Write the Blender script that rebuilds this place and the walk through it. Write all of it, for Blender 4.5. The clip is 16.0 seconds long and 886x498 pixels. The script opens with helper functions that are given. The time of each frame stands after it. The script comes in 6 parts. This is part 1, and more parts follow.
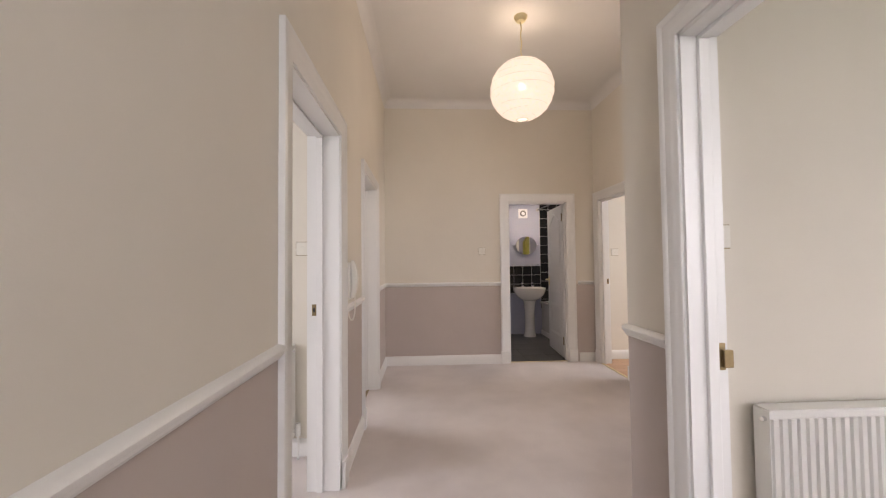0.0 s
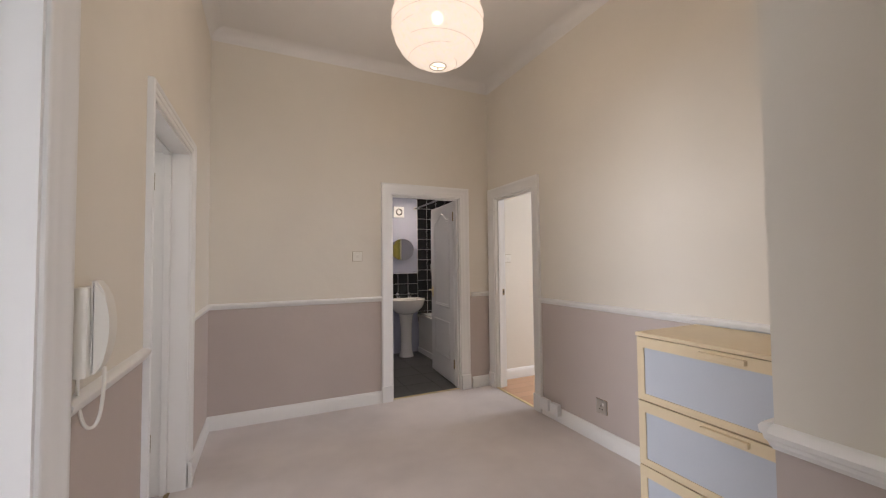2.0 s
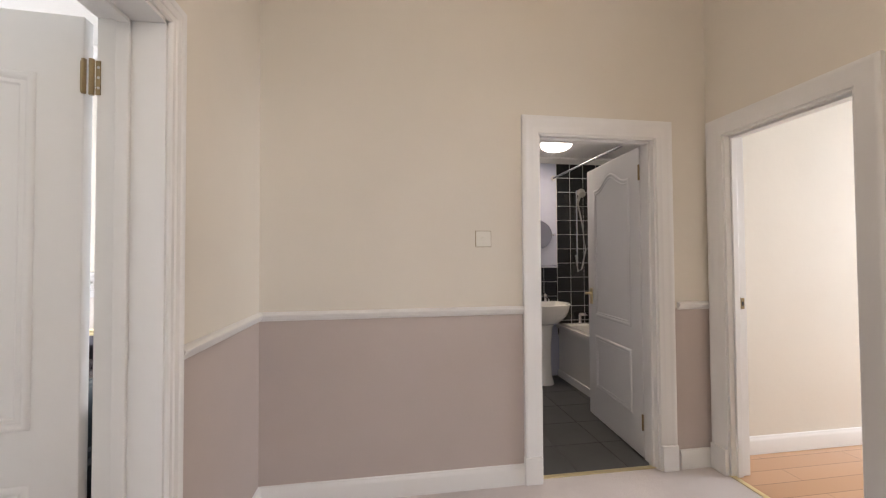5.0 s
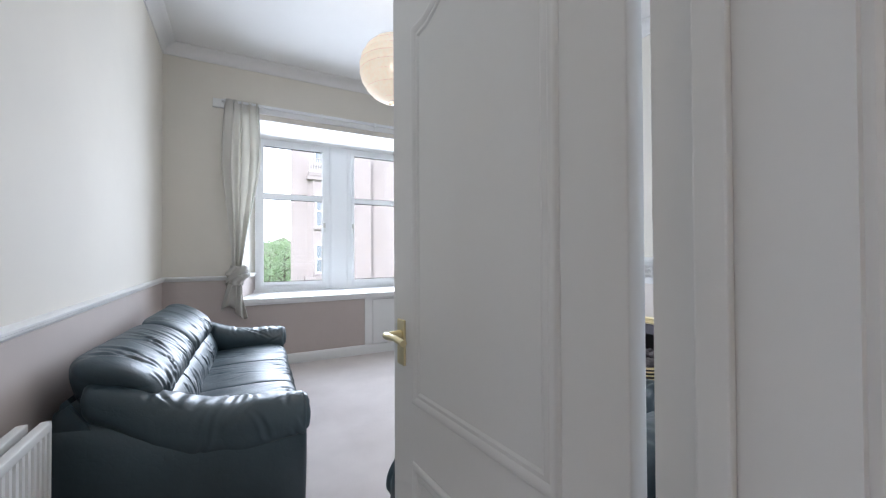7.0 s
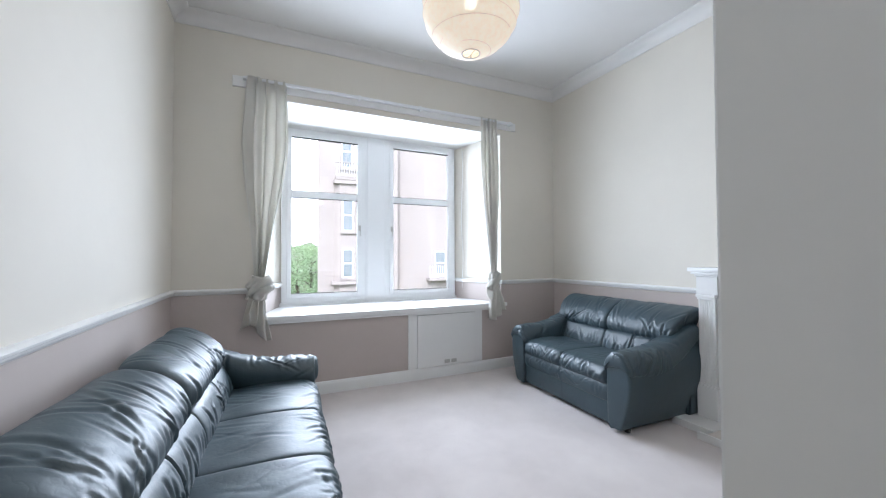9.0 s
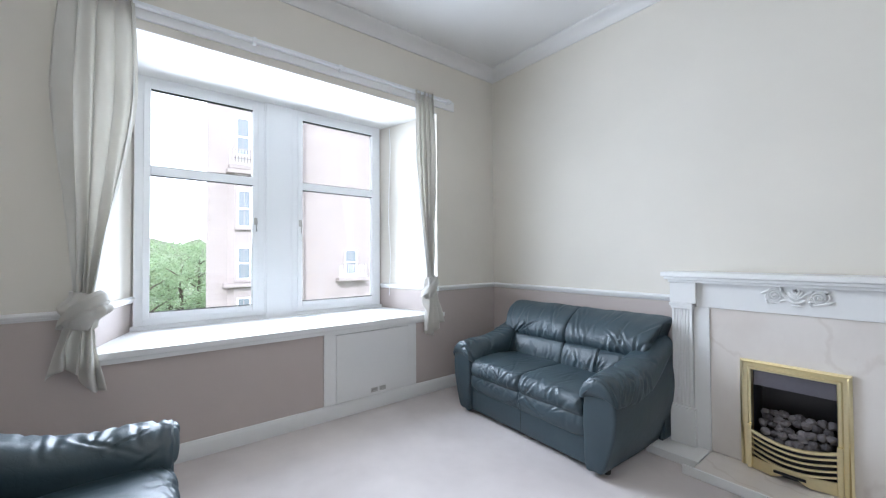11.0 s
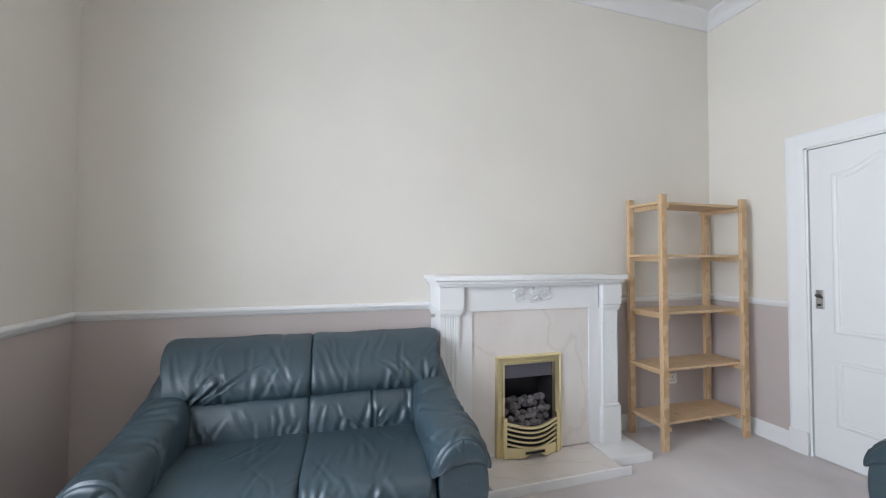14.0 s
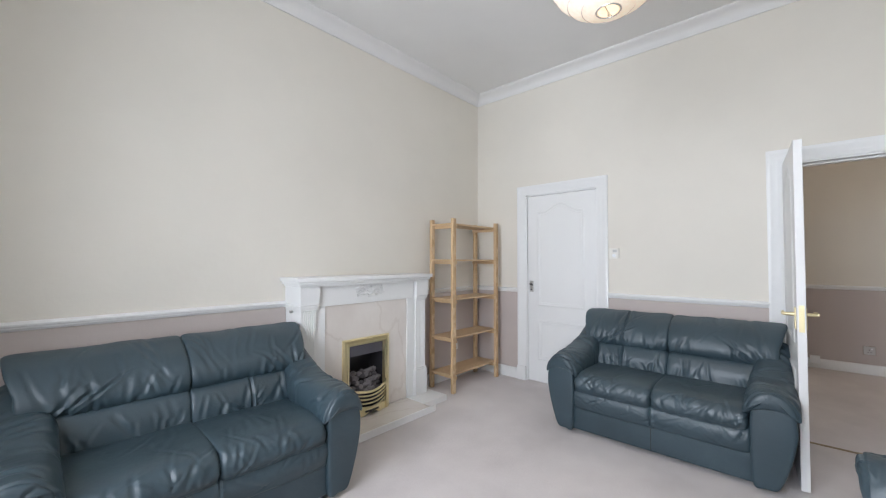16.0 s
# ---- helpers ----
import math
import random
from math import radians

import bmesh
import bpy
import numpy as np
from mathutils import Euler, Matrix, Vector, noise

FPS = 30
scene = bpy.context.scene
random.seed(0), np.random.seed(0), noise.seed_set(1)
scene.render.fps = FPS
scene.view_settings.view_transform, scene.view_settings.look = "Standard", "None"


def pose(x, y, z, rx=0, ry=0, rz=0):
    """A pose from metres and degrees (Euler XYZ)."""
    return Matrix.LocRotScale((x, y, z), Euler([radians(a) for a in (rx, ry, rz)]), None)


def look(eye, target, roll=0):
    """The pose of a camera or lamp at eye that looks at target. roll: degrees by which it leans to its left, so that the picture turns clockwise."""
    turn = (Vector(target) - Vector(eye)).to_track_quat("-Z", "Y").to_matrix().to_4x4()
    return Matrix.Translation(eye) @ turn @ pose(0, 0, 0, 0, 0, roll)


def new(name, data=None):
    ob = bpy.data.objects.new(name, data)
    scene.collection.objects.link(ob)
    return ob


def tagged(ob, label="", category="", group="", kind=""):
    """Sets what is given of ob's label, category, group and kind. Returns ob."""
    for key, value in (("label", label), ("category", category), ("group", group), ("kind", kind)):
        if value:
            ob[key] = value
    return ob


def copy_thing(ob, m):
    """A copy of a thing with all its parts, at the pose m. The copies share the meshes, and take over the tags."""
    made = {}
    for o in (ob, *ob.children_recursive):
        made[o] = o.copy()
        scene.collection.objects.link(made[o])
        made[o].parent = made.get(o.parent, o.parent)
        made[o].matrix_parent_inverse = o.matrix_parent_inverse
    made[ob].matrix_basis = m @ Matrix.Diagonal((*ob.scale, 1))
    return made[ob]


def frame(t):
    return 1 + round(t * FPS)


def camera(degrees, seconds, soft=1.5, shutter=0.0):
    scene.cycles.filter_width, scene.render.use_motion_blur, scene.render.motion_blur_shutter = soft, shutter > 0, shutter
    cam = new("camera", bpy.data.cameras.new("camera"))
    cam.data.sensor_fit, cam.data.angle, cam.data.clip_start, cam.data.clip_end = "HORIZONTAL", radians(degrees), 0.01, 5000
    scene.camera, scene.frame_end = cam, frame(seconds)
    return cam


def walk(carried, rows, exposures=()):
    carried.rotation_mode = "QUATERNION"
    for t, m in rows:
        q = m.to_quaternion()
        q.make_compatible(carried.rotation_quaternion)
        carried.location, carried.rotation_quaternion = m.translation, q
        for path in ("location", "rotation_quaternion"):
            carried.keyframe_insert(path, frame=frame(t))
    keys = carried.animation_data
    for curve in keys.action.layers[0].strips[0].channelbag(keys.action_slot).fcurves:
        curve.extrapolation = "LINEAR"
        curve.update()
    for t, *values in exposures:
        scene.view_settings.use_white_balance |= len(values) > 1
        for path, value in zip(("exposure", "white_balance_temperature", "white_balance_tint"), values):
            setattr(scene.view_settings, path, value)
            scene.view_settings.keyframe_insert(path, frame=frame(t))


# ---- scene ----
cam = camera(98.4, 16.0, soft=1.2)
PATH = [
    (0, (0.479, 0.298, 1.268), (0.578, 2.294, 1.331), -0.6),
    (0.5, (0.447, 0.648, 1.282), (0.754, 2.623, 1.348), -0.6),
    (1, (0.44, 0.964, 1.294), (0.984, 2.887, 1.362), -0.6),
    (1.5, (0.419, 1.23, 1.312), (1.154, 3.088, 1.379), -0.6),
    (2, (0.433, 1.429, 1.316), (1.266, 3.246, 1.389), -0.6),
    (2.5, (0.44, 1.599, 1.316), (1.323, 3.392, 1.391), -0.6),
    (3, (0.475, 1.777, 1.297), (1.37, 3.564, 1.38), -0.6),
    (5.3, (0.657, 3.081, 1.275), (0.65, 5.08, 1.318), -0.3),
    (5.5, (0.618, 3.185, 1.268), (0.358, 5.168, 1.306), -0.3),
    (6, (0.547, 3.437, 1.239), (-0.478, 5.154, 1.263), -0.8),
    (6.5, (0.356, 3.6, 1.212), (-1.157, 4.909, 1.233), -0.9),
    (7, (0.118, 3.691, 1.207), (-1.641, 4.643, 1.231), -0.3),
    (7.5, (-0.155, 3.738, 1.219), (-1.993, 4.526, 1.243), -0.3),
    (8, (-0.403, 3.739, 1.227), (-2.251, 4.503, 1.26), -0.3),
    (10.5, (-1.223, 3.784, 1.273), (-2.872, 4.915, 1.325), -0.2),
    (11, (-1.491, 3.939, 1.279), (-3.059, 5.18, 1.315), -0.3),
    (11.5, (-1.761, 4.173, 1.274), (-3.201, 5.56, 1.311), -0.2),
    (12, (-2.068, 4.41, 1.289), (-3.301, 5.984, 1.322), 0.0),
    (12.5, (-2.362, 4.603, 1.294), (-3.305, 6.366, 1.328), 0.2),
    (13, (-2.642, 4.706, 1.292), (-3.202, 6.625, 1.322), 0.2),
    (13.5, (-2.916, 4.673, 1.263), (-2.922, 6.673, 1.316), 0.2),
    (14, (-3.182, 4.571, 1.262), (-2.609, 6.486, 1.316), 0.2),
    (14.5, (-3.418, 4.421, 1.265), (-2.413, 6.15, 1.321), 0.2),
    (15, (-3.631, 4.285, 1.269), (-2.353, 5.822, 1.332), 0.0),
    (15.5, (-3.798, 4.206, 1.28), (-2.377, 5.611, 1.344), 0.1),
    (16, (-3.888, 4.164, 1.292), (-2.405, 5.504, 1.351), 0.1),
]
EXPOSURES = [(0, 0.82, 6700, 21), (1.5, 0.72, 6480, 19), (3, 0.78, 6300, 18), (5.5, 1.08, 6420, 17), (6, 0.65, 6000, 16), (6.5, 0.25, 5750, 15), (7.5, 0.22, 5720, 12),
             (10.5, 0.3, 5680, 12), (13, 0.2, 5780, 12), (14.5, 0.16, 6050, 14), (16, 0.12, 6120, 14)]
walk(cam, [(t, look(eye, target, roll)) for t, eye, target, roll in PATH], EXPOSURES)

# ---- world, sun, large lights ----
world = bpy.data.worlds.new("sky")
scene.world = world
world.use_nodes = True
wn = world.node_tree
sky = wn.nodes.new("ShaderNodeTexSky")
sky.sky_type = "NISHITA"
sky.sun_disc = False
sky.sun_elevation = radians(34.5)
sky.sun_rotation = radians(121)
sky.air_density, sky.dust_density, sky.ozone_density = 1.0, 2.0, 1.0
wn.nodes["Background"].inputs[1].default_value = 0.15
cloud = wn.nodes.new("ShaderNodeMix")
cloud.data_type = "RGBA"
cloud.inputs[0].default_value = 0.75      # thin bright overcast over the blue
cloud.inputs[7].default_value = (30.0, 30.3, 31.0, 1)
wn.links.new(sky.outputs[0], cloud.inputs[6])
wn.links.new(cloud.outputs[2], wn.nodes["Background"].inputs[0])

sun_data = bpy.data.lights.new("sun", "SUN")
sun_data.energy, sun_data.angle, sun_data.color = 4.0, radians(8), (1.0, 0.96, 0.9)
sun = new("sun", sun_data)
sun.matrix_world = look((20, -12, 16), (0, 0, 0))


def window_light(name, eye, target, sx, sy, watts, color=(0.90, 0.96, 1.0)):
    """Sky light that comes in through one window opening."""
    d = bpy.data.lights.new(name, "AREA")
    d.shape, d.size, d.size_y, d.energy, d.color = "RECTANGLE", sx, sy, watts, color
    d.spread = radians(145)
    ob = new(name, d)
    ob.matrix_world = look(eye, target)
    return ob


window_light("window_light_living", (-5.06, 4.93, 1.68), (-3, 4.93, 1.66), 1.94, 1.74, 74)
window_light("window_light_bedroom_west", (-4.35, 0.9, 1.65), (-2, 0.9, 1.4), 1.6, 1.6, 34)
window_light("window_light_bedroom_east", (3.4, -1.62, 1.65), (3.4, 1, 1.4), 1.6, 1.6, 6.5)
# assumed source: unseen opening behind the start, added to brighten the near hall walls
window_light("fill_light_hall_south", (0.65, -1.58, 1.9), (0.65, 0, 1.7), 0.7, 1.1, 7)
window_light("window_light_kitchen", (5.75, 4.1, 1.6), (3, 4.1, 1.3), 1.4, 1.4, 24)


def lamp_light(name, at, way, watts, size, color=(1.0, 0.82, 0.60)):
    """The light that leaves a lit lamp through its opening, up (1) or down (-1)."""
    d = bpy.data.lights.new(name, "AREA")
    d.shape, d.size, d.energy, d.color = "DISK", size, watts, color
    new(name, d).matrix_world = look(at, (at[0], at[1] + 0.0001, at[2] + way))


lamp_light("lantern_light_hall_down", (1.285, 3.33, 2.375), -1, 2.1, 0.10)
lamp_light("lantern_light_hall_up", (1.285, 3.33, 2.92), 1, 0.65, 0.16)
for k, (dx, dy) in enumerate(((1, 0), (0, 1), (-1, 0), (0, -1))):
    side = bpy.data.lights.new("lantern_light_hall_side", "AREA")
    side.shape, side.size, side.energy, side.color = "DISK", 0.40, 1.25, (1.0, 0.82, 0.62)
    new("lantern_light_hall_side", side).matrix_world = look((1.285 + 0.27 * dx, 3.33 + 0.27 * dy, 2.65), (1.285 + dx, 3.33 + dy, 2.65))
lamp_light("lantern_light_living_down", (-2.378, 4.665, 2.235), -1, 2.5, 0.10)
lamp_light("lantern_light_living_up", (-2.378, 4.665, 2.76), 1, 2.0, 0.10)
lamp_light("ceiling_light_bathroom", (2.24, 6.30, 2.27), -1, 4.5, 0.24, (1.0, 0.84, 0.62))


# ---- materials ----
def material(name):
    m = bpy.data.materials.new(name)
    m.use_nodes = True
    nt = m.node_tree
    return m, nt, nt.nodes["Principled BSDF"], nt.nodes.new, nt.links.new


def mapped(nt, scale=(1, 1, 1), kind="Object"):
    tc, mp = nt.nodes.new("ShaderNodeTexCoord"), nt.nodes.new("ShaderNodeMapping")
    mp.inputs["Scale"].default_value = scale
    nt.links.new(tc.outputs[kind], mp.inputs[0])
    return mp.outputs[0]


def noise_out(nt, vec, scale, detail=3.0, rough=0.55):
    n = nt.nodes.new("ShaderNodeTexNoise")
    n.inputs["Scale"].default_value, n.inputs["Detail"].default_value, n.inputs["Roughness"].default_value = scale, detail, rough
    nt.links.new(vec, n.inputs["Vector"])
    return n.outputs["Fac"]


def ramp(nt, fac, stops):
    r = nt.nodes.new("ShaderNodeValToRGB")
    while len(r.color_ramp.elements) < len(stops):
        r.color_ramp.elements.new(0.5)
    for e, (p, c) in zip(r.color_ramp.elements, stops):
        e.position, e.color = p, (*c, 1)
    nt.links.new(fac, r.inputs[0])
    return r.outputs[0]


def bump(nt, b, height, strength, distance=0.01, chain=None):
    n = nt.nodes.new("ShaderNodeBump")
    n.inputs["Strength"].default_value, n.inputs["Distance"].default_value = strength, distance
    nt.links.new(height, n.inputs["Height"])
    if chain is not None:
        nt.links.new(chain, n.inputs["Normal"])
    nt.links.new(n.outputs[0], b.inputs["Normal"])
    return n.outputs[0]


def tone(c, k):
    return tuple(min(1.0, v * k) for v in c)


def plain(name, color, rough=0.5, metal=0.0, grain=60.0, vary=0.06, relief=0.05, dist=0.002, coat=0.0):
    """A plain coated or moulded surface with slight grain and unevenness at two scales."""
    m, nt, b, node, link = material(name)
    v = mapped(nt)
    n1, n2 = noise_out(nt, v, 2.3, 4), noise_out(nt, v, grain, 3)
    mix = nt.nodes.new("ShaderNodeMath")
    mix.operation = "MULTIPLY_ADD"
    mix.inputs[1].default_value = 0.35
    link(n2, mix.inputs[0])
    link(n1, mix.inputs[2])
    link(ramp(nt, mix.outputs[0], [(0.35, tone(color, 1 - vary)), (1.0, tone(color, 1 + vary))]), b.inputs["Base Color"])
    b.inputs["Roughness"].default_value, b.inputs["Metallic"].default_value = rough, metal
    b.inputs["Coat Weight"].default_value = coat
    bump(nt, b, n2, relief, dist)
    return m


CREAM, TAUPE = (0.75, 0.71, 0.635), (0.53, 0.465, 0.435)


def wall_paint(name, low=None, high=CREAM, split=0.965):
    """Roller-painted plaster; low: the colour below the dado rail."""
    m, nt, b, node, link = material(name)
    geo = nt.nodes.new("ShaderNodeNewGeometry")
    v = geo.outputs["Position"]
    big, fine = noise_out(nt, v, 1.1, 4), noise_out(nt, v, 160, 2)
    col = ramp(nt, big, [(0.3, tone(high, 0.96)), (0.7, tone(high, 1.03))])
    if low:
        sep, step, mix = nt.nodes.new("ShaderNodeSeparateXYZ"), nt.nodes.new("ShaderNodeMath"), nt.nodes.new("ShaderNodeMix")
        step.operation, step.inputs[1].default_value, mix.data_type = "LESS_THAN", split, "RGBA"
        link(v, sep.inputs[0])
        link(sep.outputs[2], step.inputs[0])
        link(step.outputs[0], mix.inputs[0])
        link(col, mix.inputs[6])
        link(ramp(nt, big, [(0.3, tone(low, 0.95)), (0.7, tone(low, 1.04))]), mix.inputs[7])
        col = mix.outputs[2]
    link(col, b.inputs["Base Color"])
    b.inputs["Roughness"].default_value = 0.75
    c = bump(nt, b, noise_out(nt, v, 7, 3), 0.12, 0.02)
    bump(nt, b, fine, 0.12, 0.002, c)
    return m


M_CREAM = wall_paint("cream_wall_paint")
M_TWO = wall_paint("cream_over_taupe_wall_paint", TAUPE)
M_CEIL = wall_paint("white_ceiling_paint", None, (0.77, 0.76, 0.745))
M_LILAC = wall_paint("lilac_wall_paint", None, (0.43, 0.45, 0.56))
M_WHITE = plain("white_gloss_paint", (0.82, 0.82, 0.81), 0.32, 0, 35, 0.02, 0.06, 0.003)
M_DOOR = plain("white_satin_door_paint", (0.80, 0.80, 0.79), 0.38, 0, 45, 0.02, 0.05, 0.002)
M_UPVC = plain("white_window_plastic", (0.84, 0.85, 0.86), 0.28, 0, 90, 0.01, 0.02, 0.001)
M_RAD = plain("white_radiator_enamel", (0.83, 0.83, 0.81), 0.3, 0, 80, 0.015, 0.03, 0.001)
M_PLASTIC = plain("ivory_plastic", (0.78, 0.76, 0.70), 0.35, 0, 120, 0.03, 0.02, 0.001)
# near-black; also paints the shade inside slots, holes and the hatch gap
M_DARK = plain("dark_gap", (0.015, 0.015, 0.016), 0.6)
M_CHROME = plain("chrome", (0.75, 0.75, 0.77), 0.12, 1.0, 120, 0.03, 0.02, 0.0005)
M_STEEL = plain("brushed_steel", (0.55, 0.54, 0.52), 0.35, 1.0, 160, 0.06, 0.03, 0.0005)
M_BRASS = plain("polished_brass", (0.84, 0.74, 0.46), 0.36, 1.0, 70, 0.10, 0.04, 0.001)
M_OLDBRASS = plain("tarnished_brass", (0.30, 0.23, 0.13), 0.4, 1.0, 90, 0.25, 0.08, 0.001)
M_PORCELAIN = plain("white_porcelain", (0.82, 0.81, 0.78), 0.12, 0, 30, 0.015, 0.01, 0.001, 0.5)
M_TILE = plain("black_glazed_tile", (0.012, 0.013, 0.014), 0.2, 0, 40, 0.4, 0.08, 0.002, 0.1)
M_GROUT = plain("pale_grout", (0.62, 0.62, 0.60), 0.8, 0, 200, 0.08, 0.2, 0.002)
M_FLOOR_TILE = plain("charcoal_floor_tile", (0.075, 0.077, 0.078), 0.4, 0, 25, 0.2, 0.08, 0.002)
M_PANEL = plain("bath_acrylic", (0.80, 0.79, 0.76), 0.2, 0, 40, 0.02, 0.01, 0.001)
M_FIREBLACK = plain("black_firebox_metal", (0.035, 0.033, 0.036), 0.45, 0.3, 60, 0.2, 0.1, 0.002)
M_SMOKE = plain("grey_fire_hood", (0.16, 0.155, 0.18), 0.35, 0.6, 60, 0.15, 0.05, 0.001)
M_BIRCH = plain("pale_birch_veneer", (0.74, 0.62, 0.42), 0.45, 0, 30, 0.06, 0.04, 0.001)
M_FROST = plain("frosted_white_glass", (0.54, 0.585, 0.65), 0.35, 0, 90, 0.03, 0.02, 0.001, 0.2)
M_TOWEL = plain("yellow_green_terry", (0.55, 0.52, 0.16), 0.95, 0, 180, 0.15, 0.5, 0.003)
M_ROCKER = plain("brown_rubber_foot", (0.03, 0.025, 0.022), 0.6)


def carpet():
    m, nt, b, node, link = material("beige_cut_pile_carpet")
    v = mapped(nt)
    big, mid, fine = noise_out(nt, v, 1.3, 4, 0.6), noise_out(nt, v, 28, 3), noise_out(nt, v, 420, 2, 0.7)
    add = nt.nodes.new("ShaderNodeMath")
    add.operation = "MULTIPLY_ADD"
    add.inputs[1].default_value = 0.55
    link(fine, add.inputs[0])
    link(big, add.inputs[2])
    link(ramp(nt, add.outputs[0], [(0.45, (0.51, 0.46, 0.445)), (0.8, (0.66, 0.605, 0.59)), (1.05, (0.74, 0.685, 0.665))]), b.inputs["Base Color"])
    b.inputs["Roughness"].default_value = 0.95
    b.inputs["Sheen Weight"].default_value = 0.25
    c = bump(nt, b, mid, 0.25, 0.01)
    bump(nt, b, fine, 0.4, 0.005, c)
    return m


M_CARPET = carpet()


def leather():
    m, nt, b, node, link = material("dark_green_leather")
    v = mapped(nt)
    big, grain = noise_out(nt, v, 3.0, 4), noise_out(nt, v, 330, 2)

    link(ramp(nt, big, [(0.3, (0.029, 0.050, 0.063)), (0.6, (0.038, 0.065, 0.082)), (0.8, (0.052, 0.084, 0.102))]), b.inputs["Base Color"])
    link(ramp(nt, big, [(0.3, (0.37,) * 3), (0.7, (0.50,) * 3)]), b.inputs["Roughness"])
    b.inputs["Specular IOR Level"].default_value = 0.65
    # creases: narrow valleys that wander over the hide, deeper in some places
    crease = ramp(nt, noise_out(nt, v, 9, 2.5, 0.5), [(0.40, (1,) * 3), (0.485, (0.75,) * 3), (0.5, (0,) * 3), (0.515, (0.75,) * 3), (0.60, (1,) * 3)])
    fine = ramp(nt, noise_out(nt, v, 26, 2.5, 0.5), [(0.42, (1,) * 3), (0.5, (0,) * 3), (0.58, (1,) * 3)])
    c = bump(nt, b, noise_out(nt, v, 8, 3), 0.14, 0.02)
    c = bump(nt, b, crease, 0.05, 0.006, c)
    c = bump(nt, b, fine, 0.07, 0.003, c)
    bump(nt, b, grain, 0.08, 0.0012, c)
    return m


M_LEATHER = leather()


def pine():
    m, nt, b, node, link = material("natural_pine")
    v = mapped(nt, (1, 1, 1))
    w = nt.nodes.new("ShaderNodeTexWave")
    w.wave_type, w.bands_direction = "BANDS", "Y"
    w.inputs["Scale"].default_value, w.inputs["Distortion"].default_value, w.inputs["Detail"].default_value = 14, 5, 3
    w.inputs["Detail Scale"].default_value = 0.6
    link(v, w.inputs["Vector"])
    vor = nt.nodes.new("ShaderNodeTexVoronoi")
    vor.inputs["Scale"].default_value = 4.5
    link(v, vor.inputs["Vector"])
    base = ramp(nt, w.outputs["Fac"], [(0.0, (0.60, 0.42, 0.24)), (0.6, (0.68, 0.50, 0.31)), (1.0, (0.52, 0.34, 0.18))])
    mix = nt.nodes.new("ShaderNodeMix")
    mix.data_type, mix.blend_type = "RGBA", "MULTIPLY"
    link(ramp(nt, vor.outputs["Distance"], [(0.0, (0.45, 0.3, 0.2)), (0.09, (1, 1, 1))]), mix.inputs[7])
    mix.inputs[0].default_value = 1.0
    link(base, mix.inputs[6])
    link(mix.outputs[2], b.inputs["Base Color"])
    b.inputs["Roughness"].default_value = 0.5
    bump(nt, b, w.outputs["Fac"], 0.08, 0.002)
    return m


M_PINE = pine()


def marble():
    m, nt, b, node, link = material("cream_marble")
    v = mapped(nt, (1.0, 1.0, 0.6))
    n = noise_out(nt, v, 3.2, 6, 0.6)
    w = nt.nodes.new("ShaderNodeTexWave")
    w.bands_direction = "DIAGONAL"
    w.inputs["Scale"].default_value, w.inputs["Distortion"].default_value, w.inputs["Detail"].default_value = 1.3, 14, 6
    link(v, w.inputs["Vector"])
    vein = ramp(nt, w.outputs["Fac"], [(0.0, (0.74, 0.69, 0.65)), (0.008, (0.86, 0.82, 0.79)), (0.03, (1, 1, 1))])
    base = ramp(nt, n, [(0.3, (0.72, 0.66, 0.61)), (0.6, (0.79, 0.74, 0.69))])
    mix = nt.nodes.new("ShaderNodeMix")
    mix.data_type, mix.blend_type = "RGBA", "MULTIPLY"
    mix.inputs[0].default_value = 0.30
    link(base, mix.inputs[6])
    link(vein, mix.inputs[7])
    link(mix.outputs[2], b.inputs["Base Color"])
    b.inputs["Roughness"].default_value = 0.22
    return m


M_MARBLE = marble()


def linen():
    m, nt, b, node, link = material("oatmeal_linen")
    v = mapped(nt)
    weave = noise_out(nt, mapped(nt, (1, 1, 0.12)), 260, 2)
    link(ramp(nt, noise_out(nt, v, 5, 4), [(0.3, (0.70, 0.68, 0.64)), (0.7, (0.78, 0.76, 0.72))]), b.inputs["Base Color"])
    b.inputs["Roughness"].default_value = 0.85
    bump(nt, b, weave, 0.25, 0.002)
    t = nt.nodes.new("ShaderNodeBsdfTranslucent")
    t.inputs[0].default_value = (0.72, 0.70, 0.65, 1)
    mix = nt.nodes.new("ShaderNodeMixShader")
    mix.inputs[0].default_value = 0.42
    link(b.outputs[0], mix.inputs[1])
    link(t.outputs[0], mix.inputs[2])
    link(mix.outputs[0], nt.nodes["Material Output"].inputs[0])
    return m


M_LINEN = linen()


def paper_shade(name, strength, color):
    m, nt, b, node, link = material(name)
    v = mapped(nt)
    b.inputs["Roughness"].default_value = 0.9
    link(ramp(nt, noise_out(nt, v, 45, 4), [(0.3, (0.80, 0.77, 0.70)), (0.7, (0.9, 0.88, 0.82))]), b.inputs["Base Color"])
    b.inputs["Emission Color"].default_value = (*color, 1)
    b.inputs["Emission Strength"].default_value = strength
    clear, mix = nt.nodes.new("ShaderNodeBsdfTransparent"), nt.nodes.new("ShaderNodeMixShader")
    mix.inputs[0].default_value = 0.10
    link(b.outputs[0], mix.inputs[1])
    link(clear.outputs[0], mix.inputs[2])
    link(mix.outputs[0], nt.nodes["Material Output"].inputs[0])
    return m


def glow(name, color, strength):
    m, nt, b, node, link = material(name)
    b.inputs["Emission Color"].default_value = (*color, 1)
    b.inputs["Emission Strength"].default_value = strength
    return m


